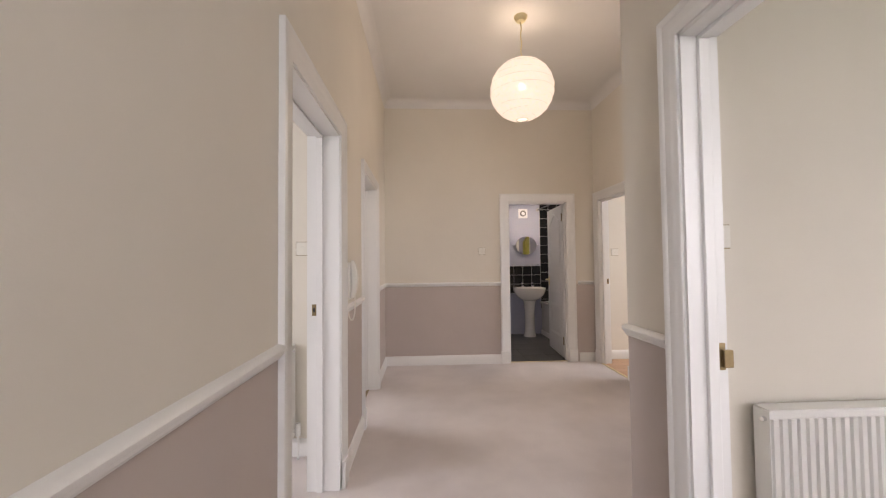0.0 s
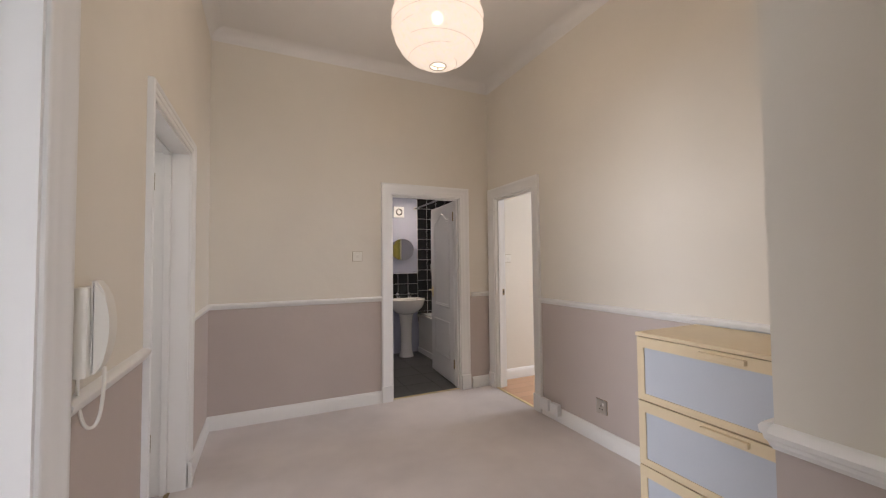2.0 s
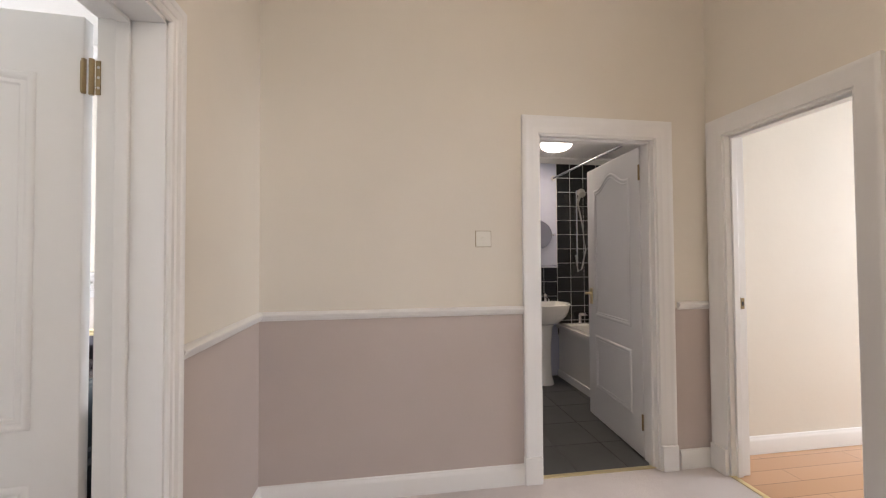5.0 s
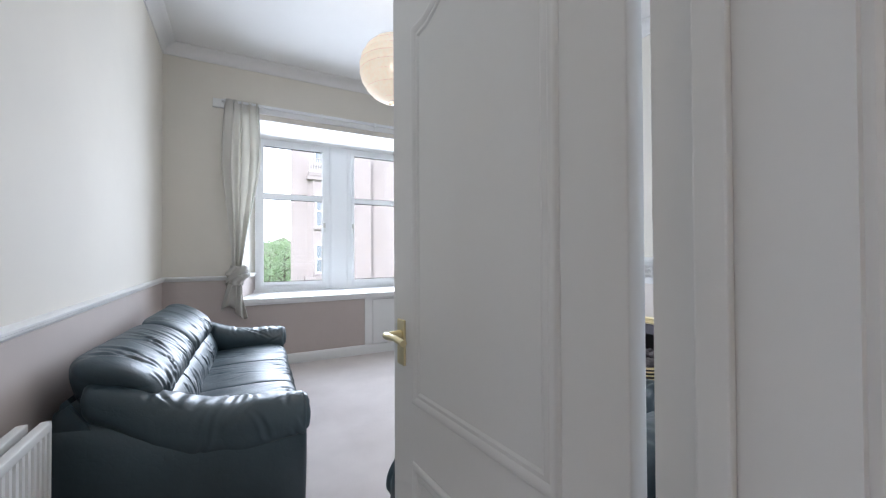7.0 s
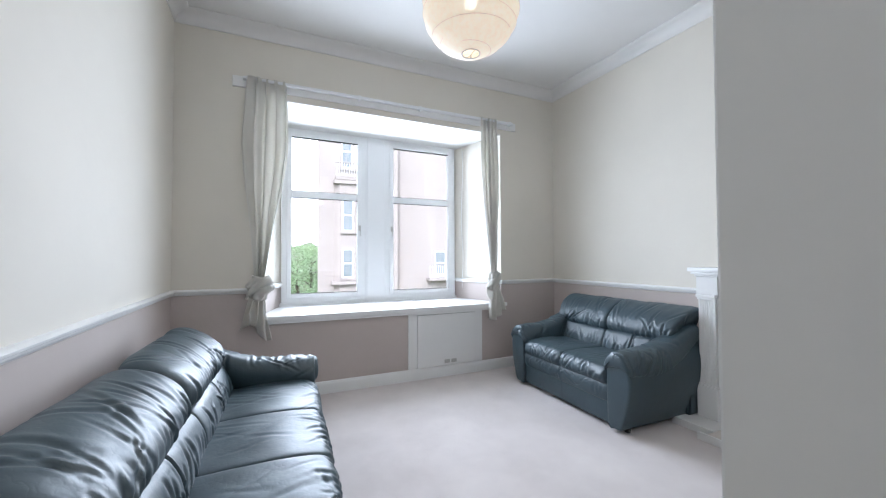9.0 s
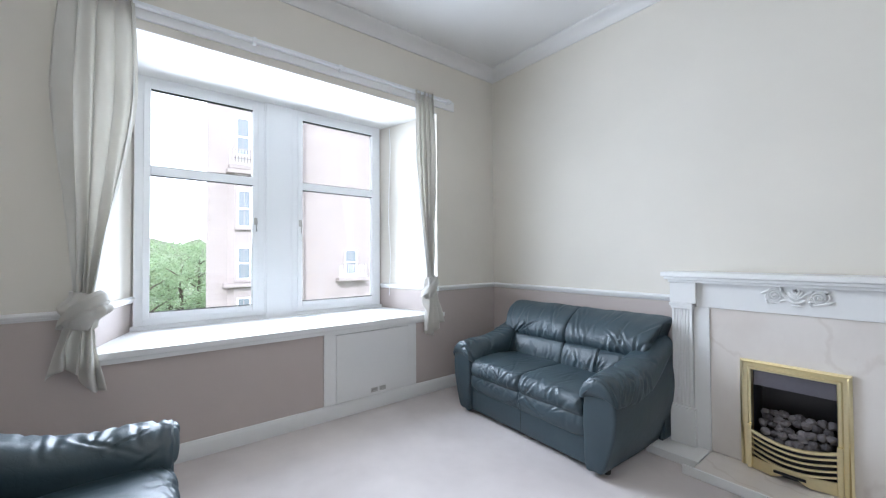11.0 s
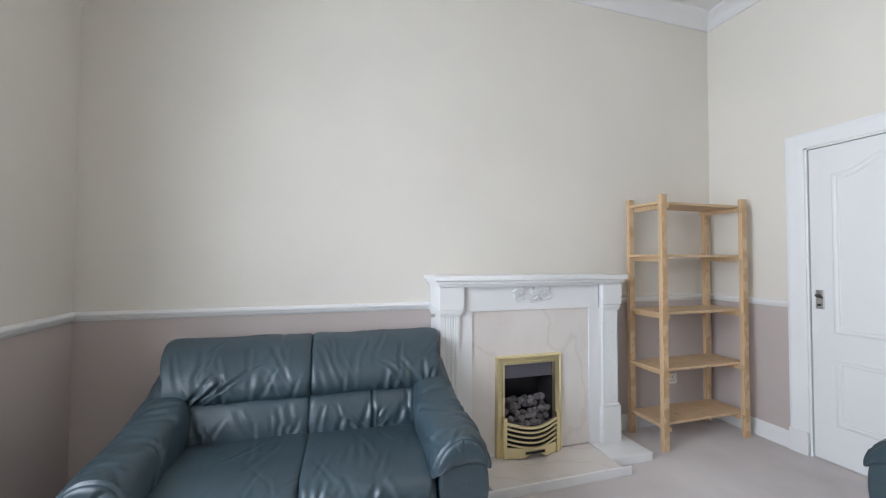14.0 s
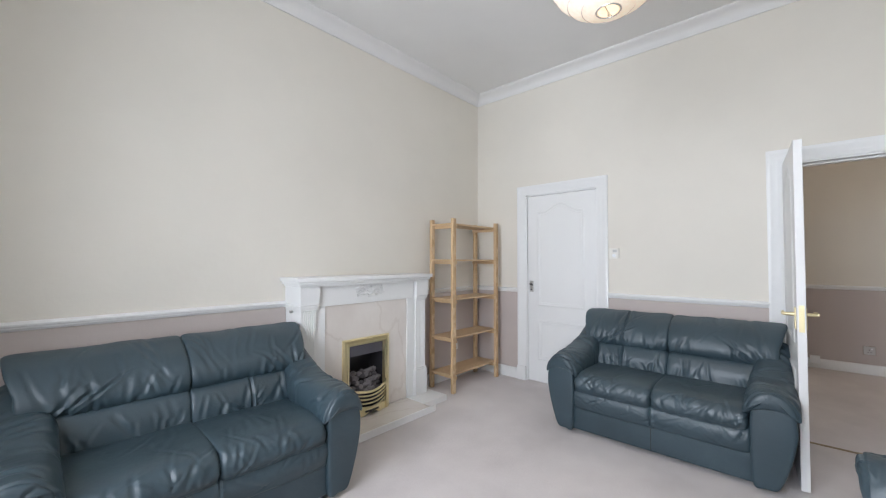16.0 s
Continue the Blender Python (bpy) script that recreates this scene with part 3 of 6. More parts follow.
def door_frame(name, axis, face, out, d0, d1, depth, stop_at, trim=1.0):
    """The casing on one face of a wall, with the lining and the stop of the opening. out: +1 or -1, the way the face looks."""
    frame_thing = thing(name, "white painted door casing and lining", "door frame", kind="structure")

    def put(a, b, z):
        return (face + out * a, b, z) if axis == "x" else (b, face + out * a, z)

    bm = bmesh.new()
    rails = []
    for a, w in [(a, w * trim) for a, w in CASE]:
        rails.append([put(a, d0 - w, 0), put(a, d0 - w, DH + w), put(a, d1 + w, DH + w), put(a, d1 + w, 0)])
    vs = [[bm.verts.new(p) for p in r] for r in rails]
    k = len(vs)
    for i in range(k):
        for j in range(3):
            bm.faces.new((vs[i][j], vs[i][j + 1], vs[(i + 1) % k][j + 1], vs[(i + 1) % k][j]))
    part("casing", bm, M_WHITE, frame_thing, smooth=True)
    bm = bmesh.new()
    for w in ((d0 - A * trim - 0.004, d0 + 0.0), (d1, d1 + A * trim + 0.004)):
        p, q = put(0, w[0], 0), put(0.030, w[1], 0.15)
        box(bm, *sorted((p[0], q[0])), *sorted((p[1], q[1])), 0, 0.15, bev=0.004)
    part("plinth_block", bm, M_WHITE, frame_thing)
    bm = bmesh.new()
    t = 0.012
    for lo, hi, z0, z1 in ((d0, d0 + t, 0, DH), (d1 - t, d1, 0, DH), (d0, d1, DH - t, DH)):
        p, q = put(0.002, lo, z0), put(-depth - 0.002, hi, z1)
        box(bm, *sorted((p[0], q[0])), *sorted((p[1], q[1])), z0, z1)
    part("lining", bm, M_WHITE, frame_thing)
    bm = bmesh.new()
    for lo, hi, z0, z1 in ((d0 + t, d0 + t + 0.014, 0, DH - t), (d1 - t - 0.014, d1 - t, 0, DH - t), (d0 + t, d1 - t, DH - t - 0.014, DH - t)):
        p, q = put(-stop_at, lo, z0), put(-stop_at - 0.035, hi, z1)
        box(bm, *sorted((p[0], q[0])), *sorted((p[1], q[1])), z0, z1, bev=0.003)
    part("door_stop", bm, M_WHITE, frame_thing)
    return frame_thing


def casing_only(name, axis, face, out, d0, d1):
    bm = bmesh.new()

    def put(a, b, z):
        return (face + out * a, b, z) if axis == "x" else (b, face + out * a, z)
    vs = [[bm.verts.new(p) for p in (put(a, d0 - w, 0), put(a, d0 - w, DH + w), put(a, d1 + w, DH + w), put(a, d1 + w, 0))] for a, w in CASE]
    k = len(vs)
    for i in range(k):
        for j in range(3):
            bm.faces.new((vs[i][j], vs[i][j + 1], vs[(i + 1) % k][j + 1], vs[(i + 1) % k][j]))
    return tagged(mesh_object(name, bm, M_WHITE, True), "white moulded door casing", "door frame", kind="structure")


door_frame("door_frame_bedroom", "x", HX, 1, *D_BED, 0.178, 0.09)
door_frame("door_frame_living", "x", HX, 1, *D_LIV, 0.178, 0.09, 0.64)
door_frame("door_frame_bathroom", "y", HN, -1, *D_BATH, 0.12, 0.03)
door_frame("door_frame_kitchen", "x", HE, -1, *D_KIT, 0.12, 0.03)
door_frame("door_frame_east_bedroom", "x", CX, -1, *D_EAST, 0.12, 0.05, 0.8)
casing_only("door_casing_living", "x", LE, -1, D_LIV[0], D_LIV[1] + 0.012)
door_frame("door_frame_cupboard", "x", LE, -1, *D_CUP, 0.178, 0.06)


def panel_outline(x0, x1, z0, z1, arch):
    pts = [(x0, z0), (x1, z0), (x1, z1)]
    if arch:
        n = 14
        for i in range(1, n):
            s = i / n
            u = abs(2 * s - 1)
            lift = arch * (0.5 + 0.5 * math.cos(math.pi * min(1.0, u * 1.25)))
            pts.append((x1 + (x0 - x1) * s, z1 + lift))
    return pts + [(x0, z1)]


def moulding_ring(bm, outline, y, side):
    """A raised moulding that frames a door panel."""
    c = Vector((sum(p[0] for p in outline) / len(outline), sum(p[1] for p in outline) / len(outline)))
    rings = []
    n = len(outline)
    for inset, rise in ((0.0, 0.0), (0.006, 0.006), (0.014, 0.007), (0.024, 0.001), (0.034, 0.0035), (0.040, 0.0)):
        ring = []
        for i in range(n):
            a, b, d = (Vector(outline[j % n]) for j in (i - 1, i, i + 1))
            e, f2 = (b - a).normalized(), (d - b).normalized()
            nrm = Vector((-(e.y + f2.y), e.x + f2.x))
            nrm = nrm.normalized() / max(0.5, math.sqrt(max(0.05, (1 + e.dot(f2)) / 2)))
            if nrm.dot(c - b) < 0:
                nrm = -nrm
            q = b + nrm * inset
            ring.append(bm.verts.new((q.x, y + side * (rise + 0.0005), q.y)))
        rings.append(ring)
    for a, b in zip(rings, rings[1:]):
        for i in range(n):
            bm.faces.new((a[i], a[(i + 1) % n], b[(i + 1) % n], b[i]))


def lever_handle(parent, x, z, y, side, way):
    """A brass lever on a rectangular plate."""
    h = part("door_handle", box(bmesh.new(), x - 0.021, x + 0.021, *sorted((y, y + side * 0.007)), z - 0.065, z + 0.060, bev=0.003), M_BRASS, parent, "brass lever handle on a backplate")
    bm = cyl(bmesh.new(), (x, y + side * 0.006, z + 0.02), (x, y + side * 0.05, z + 0.02), 0.011, 0.009)
    tube(bm, [(x, y + side * 0.05, z + 0.02), (x + way * 0.02, y + side * 0.054, z + 0.021), (x + way * 0.06, y + side * 0.052, z + 0.024), (x + way * 0.105, y + side * 0.050, z + 0.018)], [0.010, 0.0095, 0.008, 0.009], 10)
    part("lever", bm, M_BRASS, h, smooth=True)
    return h


def door_leaf(name, label, width, m, handle_sides=(1, -1), hinge_z=(0.23, 1.82), handles=True):
    """A moulded two-panel door leaf with an arched upper panel. Local: the hinge at the origin, the leaf along +x, faces at y = 0 and -0.04."""
    leaf = thing(name, label, "door", m=m, kind="structure")
    part("leaf", box(bmesh.new(), 0.002, width, -0.04, 0, 0.008, 1.985, bev=0.003), M_DOOR, leaf)
    for y, side in ((0, 1), (-0.04, -1)):
        bm = bmesh.new()
        moulding_ring(bm, panel_outline(0.115, width - 0.115, 0.81, 1.81, 0.085), y, side)
        moulding_ring(bm, panel_outline(0.115, width - 0.115, 0.24, 0.66, 0), y, side)
        part("panel_moulding", bm, M_DOOR, leaf, smooth=True)
        if handles and side in handle_sides:
            lever_handle(leaf, width - 0.055, 0.965, y, side, -1)
    if handles:
        part("latch_plate", boxes((width - 0.001, width + 0.002, -0.032, -0.008, 0.89, 1.04)), M_BRASS, leaf, "brass latch faceplate")
        part("latch", boxes((width, width + 0.012, -0.026, -0.014, 0.97, 0.99)), M_BRASS, leaf)
    for z in hinge_z:
        bm = cyl(bmesh.new(), (0, 0.004, z - 0.05), (0, 0.004, z + 0.05), 0.006)
        box(bm, 0.0, 0.010, 0.0, 0.0025, z - 0.045, z + 0.045)
        part("hinge", bm, M_OLDBRASS, leaf, "tarnished brass butt hinge")
    return leaf


# the living room door stands open against the back of a sofa; x of the leaf runs into the room
door_leaf("door_living", "white two-panel moulded door standing open", 0.724, pose(LE - 0.030, D_LIV[1] - 0.018, 0, 0, 0, 184.1), hinge_z=(0.30, 1.81))
door_leaf("door_bathroom", "white two-panel moulded door standing open", 0.735, pose(D_BATH[1] - 0.016, HN + 0.125, 0, 0, 0, 86))
door_leaf("door_cupboard", "white two-panel cupboard door, closed", 0.74, pose(LE + 0.008, D_CUP[0] + 0.014, 0, 0, 0, 90), hinge_z=(), handles=False)


# ---- living room window ----
WX = -5.14     # inner face of the window frames
for side, ya, yb in (("south", 3.68, 3.90), ("north", 6.18, 5.96)):
    bm = bmesh.new()
    s = 1 if side == "south" else -1
    prism(bm, [(LW - 0.001, ya), (-5.22, yb), (-5.22, ya - s * 0.05), (LW - 0.001, ya - s * 0.05)], "z", 0.70, 2.664)
    tagged(mesh_object("window_reveal_" + side, bm, M_TWO), "splayed window reveal, cream over taupe", "window reveal", kind="structure")
    bm = bmesh.new()
    d = Vector((-5.16 - LW, yb - ya)).normalized()
    n2 = Vector((-d.y, d.x)) if Vector((-d.y, d.x)).y * s > 0 else Vector((d.y, -d.x))
    run(bm, [(a, z - 0.012) for a, z in DADO], (LW, ya), (LW + d.x * 0.74, ya + d.y * 0.74), (n2.x, n2.y))
    tagged(mesh_object("trim_dado_reveal_" + side, bm, M_WHITE, True), "white moulded dado rail", "trim", kind="structure")
slab("window_soffit", -5.22, LW - 0.001, 3.62, 6.24, 2.655, 2.70, M_CEIL, "white painted window soffit", "soffit")

window = thing("window_1", "white plastic double casement window with two top lights", "window", kind="structure")


def casement(y0, y1, hinge):
    z0, z1, zb = 0.765, 2.66, 1.94
    bm = bmesh.new()
    for a, b, c, d in ((y0, y0 + 0.055, z0, z1), (y1 - 0.055, y1, z0, z1), (y0 + 0.055, y1 - 0.055, z0, z0 + 0.06), (y0 + 0.055, y1 - 0.055, z1 - 0.06, z1)):
        box(bm, WX - 0.07, WX, a, b, c, d, bev=0.004)
    f2 = part("window_frame", bm, M_UPVC, window)
    bm = bmesh.new()
    w0, w1 = y0 + 0.05, y1 - 0.05
    for a, b, c, d in ((w0, w0 + 0.045, z0 + 0.05, z1 - 0.05), (w1 - 0.045, w1, z0 + 0.05, z1 - 0.05), (w0 + 0.045, w1 - 0.045, z0 + 0.05, z0 + 0.095), (w0 + 0.045, w1 - 0.045, z1 - 0.095, z1 - 0.05), (w0 + 0.045, w1 - 0.045, zb - 0.035, zb + 0.035)):
        box(bm, WX - 0.055, WX + 0.012, a, b, c, d, bev=0.006)
    part("sash", bm, M_UPVC, window)
    bm = bmesh.new()
    for a, b, c, d in ((w0 + 0.045, w1 - 0.045, z0 + 0.095, z0 + 0.099), (w0 + 0.045, w1 - 0.045, zb + 0.035, zb + 0.039), (w0 + 0.045, w1 - 0.045, zb - 0.039, zb - 0.035), (w0 + 0.045, w1 - 0.045, z1 - 0.099, z1 - 0.095)):
        box(bm, WX - 0.03, WX + 0.004, a, b, c, d)
    part("gasket", bm, M_DARK, window, "black rubber glazing gasket")
    for c, d in ((z0 + 0.097, zb - 0.037), (zb + 0.037, z1 - 0.097)):
        p = part("pane", boxes((WX - 0.03, WX - 0.026, w0 + 0.043, w1 - 0.043, c, d)), M_GLASS, window)
        p.visible_shadow = False
    hy = w1 - 0.022 if hinge < 0 else w0 + 0.022
    bm = box(bmesh.new(), WX + 0.010, WX + 0.020, hy - 0.013, hy + 0.013, 1.56, 1.62, bev=0.003)
    tube(bm, [(WX + 0.02, hy, 1.60), (WX + 0.045, hy, 1.60), (WX + 0.048, hy, 1.57), (WX + 0.046, hy, 1.50)], [0.008, 0.008, 0.008, 0.007], 8)
    part("window_handle", bm, M_STEEL, window, "silver casement handle", True)


casement(3.90, 4.80, -1)
casement(5.04, 5.96, 1)
bm = boxes((WX - 0.09, WX + 0.004, 4.80, 5.04, 0.722, 2.68), (WX + 0.004, WX + 0.016, 4.815, 5.025, 0.730, 2.66), bev=0.004)
part("mullion", bm, M_UPVC, window, "wide white boxed mullion")
part("bottom_rail", boxes((WX - 0.09, WX + 0.004, 3.88, 5.98, 0.72, 0.763), (WX - 0.09, WX + 0.004, 3.88, 5.98, 2.662, 2.70)), M_UPVC, window)

sill = thing("window_sill", "deep white painted window seat board with a moulded edge", "window sill", kind="structure")
bm = bmesh.new()
prism(bm, [(WX, 3.89), (LW, 3.665), (LW, 3.62), (LW + 0.035, 3.62), (LW + 0.035, 6.24), (LW, 6.24), (LW, 6.195), (WX, 5.97)], "z", 0.70, 0.736)
part("board", bm, M_WHITE, sill)
part("nosing", box(bmesh.new(), LW, LW + 0.026, 3.64, 6.22, 0.668, 0.699, bev=0.006), M_WHITE, sill)
bm = bmesh.new()
tube(bm, [(WX + 0.03, 3.95 + 0.1 * i, 0.741) for i in range(9)] + [(WX + 0.05 + 0.02 * i, 4.85 + 0.05 * i, 0.741) for i in range(8)] + [(WX + 0.03, 5.35 + 0.1 * i, 0.741) for i in range(6)], 0.0035, 6)
tagged(mesh_object("cable", bm, M_UPVC, True), "thin white cable lying along the window sill", "cable")

bm = bmesh.new()
tube(bm, [(-4.98 + 0.004 * math.sin(i * 1.3), 5.985 + 0.010 * math.sin(i * 0.7), 2.62 - 0.125 * i) for i in range(15)], 0.0035, 6)
tagged(mesh_object("cable", bm, M_UPVC, True), "thin white cable hanging down the window reveal", "cable")

hatch = thing("cupboard_hatch", "white painted hatch under the window seat", "hatch", kind="structure")
bm = boxes((LW, LW + 0.014, 5.06, 5.155, 0.113, 0.667), (LW, LW + 0.014, 5.83, 5.92, 0.113, 0.667), (LW, LW + 0.014, 5.155, 5.83, 0.655, 0.667), bev=0.002)
part("frame", bm, M_WHITE, hatch)
# black sheet behind the hatch door paints the shade in its gaps
part("painted_gap_shade", boxes((LW + 0.0005, LW + 0.003, 5.155, 5.83, 0.113, 0.655)), M_DARK, hatch)
part("door", box(bmesh.new(), LW + 0.003, LW + 0.018, 5.1575, 5.8275, 0.1165, 0.6515, bev=0.0015), M_WHITE, hatch)
for dy in (5.49, 5.57):
    bm = bmesh.new()
    tube(bm, [(LW + 0.018, dy - 0.02, 0.155), (LW + 0.03, dy - 0.015, 0.158), (LW + 0.032, dy, 0.16), (LW + 0.03, dy + 0.015, 0.158), (LW + 0.018, dy + 0.02, 0.155)], 0.005, 8)
    part("handle", bm, M_STEEL, hatch, "small metal drop handle", True)
    part("back_plate", box(bmesh.new(), LW + 0.0165, LW + 0.021, dy - 0.030, dy + 0.030, 0.140, 0.176, bev=0.001), M_STEEL, hatch)

# curtain pelmet board, rail and the two knotted curtains
rail = thing("curtain_rail", "white curtain rail on a painted batten board", "curtain rail")
part("batten", box(bmesh.new(), LW, LW + 0.022, 3.48, 6.38, 2.715, 2.805, bev=0.003), M_WHITE, rail)
part("track", box(bmesh.new(), LW + 0.022, LW + 0.06, 3.56, 6.32, 2.772, 2.796, bev=0.004), M_UPVC, rail)
for y in (3.60, 4.55, 5.18, 6.28):
    part("bracket", box(bmesh.new(), LW + 0.022, LW + 0.066, y - 0.012, y + 0.012, 2.755, 2.80, bev=0.002), M_UPVC, rail)


def curtain(name, yc, lean, wide):
    """A linen curtain gathered at the rail and tied in a knot at sill height."""
    ob = thing(name, "oatmeal linen curtain tied in a loose knot", "curtain", "curtains at the window")
    bm = bmesh.new()
    nu, nv = 110, 46

    def at(u, v):
        z = 2.80 - v * 1.77
        pinch = 1 - 0.80 * max(0.0, (v - 0.32) / 0.68) ** 1.25
        w = wide * (1 + 0.18 * math.sin(math.pi * min(1, v * 1.3))) * pinch
        y = yc + lean * v ** 1.5 + (u - 0.5) * w
        fold = math.sin(u * math.tau * 4.6 + 1.5 * math.sin(v * 2.2 + yc) + 3.2 * noise.noise((u * 2.6, v * 1.1, yc * 3))) * (0.75 + 0.6 * noise.noise((u * 5, v * 2, yc)))
        deep = 0.034 * (0.45 + 0.55 * v) * (1 - 0.35 * max(0, v - 0.8) / 0.2)
        x = LW + 0.062 + deep * fold + 0.012 * noise.noise((u * 9, v * 5, yc))
        return (x + 0.02 * v, y + 0.012 * math.cos(u * math.tau * 4.6), z)
    vs = [[bm.verts.new(at(i / nu, j / nv)) for i in range(nu + 1)] for j in range(nv + 1)]
    for j in range(nv):
        for i in range(nu):
            bm.faces.new((vs[j][i], vs[j][i + 1], vs[j + 1][i + 1], vs[j + 1][i]))
    cloth = part("drape", bm, M_LINEN, ob, smooth=True)
    so = cloth.modifiers.new("thickness", "SOLIDIFY")
    so.thickness = 0.003
    # knot: a pleated wad of cloth with a band wrapped across it
    cy, cz, cx = yc + lean, 1.00, LW + 0.085
    full = 1 + 2.2 * (wide - 0.21)
    rings = []
    for i in range(41):
        t = i / 40
        fat = full * 0.040 + full * 0.028 * math.sin(math.pi * t) ** 0.8 * (1 + 0.35 * math.sin(t * 9 + yc))
        ring = []
        for k in range(64):
            a = k * math.tau / 64
            pleat = 1 + 0.11 * math.sin(a * 7 + 5.0 * t + 2.5 * noise.noise((math.cos(a), math.sin(a), t * 3 + yc))) + 0.16 * noise.noise((math.cos(a) * 1.3, math.sin(a) * 1.3, t * 5 + yc))
            ring.append((cx + fat * 0.85 * pleat * math.cos(a), cy + fat * 1.05 * pleat * math.sin(a) + 0.012 * math.sin(t * 5), cz + 0.09 - 0.19 * t + 0.012 * math.sin(a + yc)))
        rings.append(ring)
    part("knot", loft(bmesh.new(), rings), M_LINEN, ob, smooth=True)
    rings = []
    for i in range(65):
        a = i * math.tau / 64
        out = Vector((math.cos(a) * 0.9, math.sin(a) * 1.05, 0.75 * math.sin(a + 0.4)))
        up = Vector((-0.3 * math.cos(a), -0.35 * math.sin(a), 1)).normalized()
        ring = []
        for k in range(24):
            b = k * math.tau / 24
            wav = 1 + 0.12 * math.sin(b * 6 + 3 * noise.noise((a, b, yc))) + 0.2 * noise.noise((math.cos(a) * 1.5, math.sin(a) * 1.5, yc + 4))
            p = full * out * (0.066 + 0.012 * wav * math.cos(b)) + up * 0.040 * wav * math.sin(b)
            ring.append((cx + p.x, cy + p.y, cz + p.z))
        rings.append(ring)
    part("knot_band", loft(bmesh.new(), rings), M_LINEN, ob, smooth=True)
    bm = bmesh.new()
    nu, nv = 60, 22

    def tail(u, v):
        w = 0.080 + (0.13 - 0.03 * math.sin(yc)) * v ** 0.8
        y = cy + lean * 0.35 * v + (u - 0.5) * w
        f = math.sin(u * math.tau * 3.4 + 0.8 * v + yc + 2.5 * noise.noise((u * 3, v * 2, yc)))
        return (cx + 0.034 * f + 0.02 * v, y + 0.012 * f + 0.010 * math.sin(2 * v + yc), 0.96 - v * (0.31 + 0.07 * math.sin(u * 5 + yc) + 0.10 * abs(u - 0.5)))
    vs = [[bm.verts.new(tail(i / nu, j / nv)) for i in range(nu + 1)] for j in range(nv + 1)]
    for j in range(nv):
        for i in range(nu):
            bm.faces.new((vs[j][i], vs[j][i + 1], vs[j + 1][i + 1], vs[j + 1][i]))
    t = part("tail", bm, M_LINEN, ob, smooth=True)
    so = t.modifiers.new("thickness", "SOLIDIFY")
    so.thickness = 0.003
    return ob


curtain("curtain", 3.745, -0.045, 0.33)
curtain("curtain", 5.99, 0.04, 0.21)


# ---- sofas ----
def smooth_line(points, count):
    """Evenly spaced points on a closed smooth line through the given corners, starting at the first."""
    fine = np.array([tuple(v) for v in rounded([(*p, 0.0) for p in points], 12)])[:, :2]
    loop = np.vstack([fine, fine[:1]])
    run_ = np.concatenate([[0], np.cumsum(np.linalg.norm(np.diff(loop, axis=0), axis=1))])
    want = np.linspace(0, run_[-1], count, endpoint=False)
    return np.stack([np.interp(want, run_, loop[:, k]) for k in (0, 1)], axis=1)


def stations(half, cell, power):
    """Places along a cushion, -half to half, with the share of its full section there; the ends close in a tight curve."""
    ends = [(0.04, 0), (0.3, 0), (0.5, 0), (0.65, 0), (0.76, 0), (0.85, 0), (0.92, 0)]
    tips = [((1 - e ** power) ** (1 / power), e) for e, _ in ends]
    inner = tips[-1][0]
    n = max(8, int(2 * half * inner / cell))
    mid = [(x, (1 - abs(x) ** power) ** (1 / power)) for x in np.linspace(-inner, inner, n + 1)[1:-1]]
    rows = [(-x, e) for x, e in tips] + mid + [(x, e) for x, e in tips[::-1]]
    return np.array([(x * half, e) for x, e in rows])


def cloud_noise(p, seed, scale):
    """Smooth unevenness made of a few crossing waves."""
    r = np.random.RandomState(seed)
    total = np.zeros(p.shape[:-1])
    for _ in range(7):
        d = r.normal(size=3)
        total += np.sin(p @ (d * scale) + r.uniform(0, 6.28))
    return total / 3.5


def hide(grid, along, around, tucks, grooves, lump, seed):
    """Leather drawn over a padded form: unevenness, pinched folds and seams pushed along the normals.
    tucks: start along, start around, slope, length, width, depth; grooves: seam places along, width, depth."""
    du = np.gradient(grid, axis=0)
    dv = np.roll(grid, -1, axis=1) - np.roll(grid, 1, axis=1)
    nrm = np.cross(du, dv)
    nrm /= np.maximum(1e-9, np.linalg.norm(nrm, axis=2, keepdims=True))
    if np.sum(nrm * (grid - grid.mean(axis=(0, 1)))) < 0:
        nrm = -nrm
    d = lump * (cloud_noise(grid, seed, 9) + 0.45 * cloud_noise(grid, seed + 1, 22))
    wander = 0.012 * cloud_noise(grid, seed + 2, 16)
    for a0, s0, slope, length, width, depth in tucks:
        t = (around - s0) / length
        fade = np.where((t > 0) & (t < 1), np.sin(np.pi * np.clip(t, 0, 1)) ** 0.7, 0)
        off = (along - a0 - slope * (around - s0) - wander) / width
        d = d + fade * depth * (0.6 * np.exp(-(off - 1.7) ** 2) + 0.35 * np.exp(-(off + 1.7) ** 2) - np.exp(-off * off))
    for a0, width, depth in grooves:
        off = (along - a0) / width
        d = d + depth * (0.35 * np.exp(-((np.abs(off) - 2.6) / 1.2) ** 2) - np.exp(-off * off))
    d = 0.009 * np.tanh(d / 0.009)
    return grid + nrm * d[..., None]


def grid_mesh(grid):
    bm = bmesh.new()
    rows = [[bm.verts.new(p) for p in ring] for ring in grid.tolist()]
    n = len(rows[0])
    for a, b in zip(rows, rows[1:]):
        for k in range(n):
            bm.faces.new((a[k], a[(k + 1) % n], b[(k + 1) % n], b[k]))
    bm.faces.new(rows[0])
    bm.faces.new(rows[-1])
    return bm


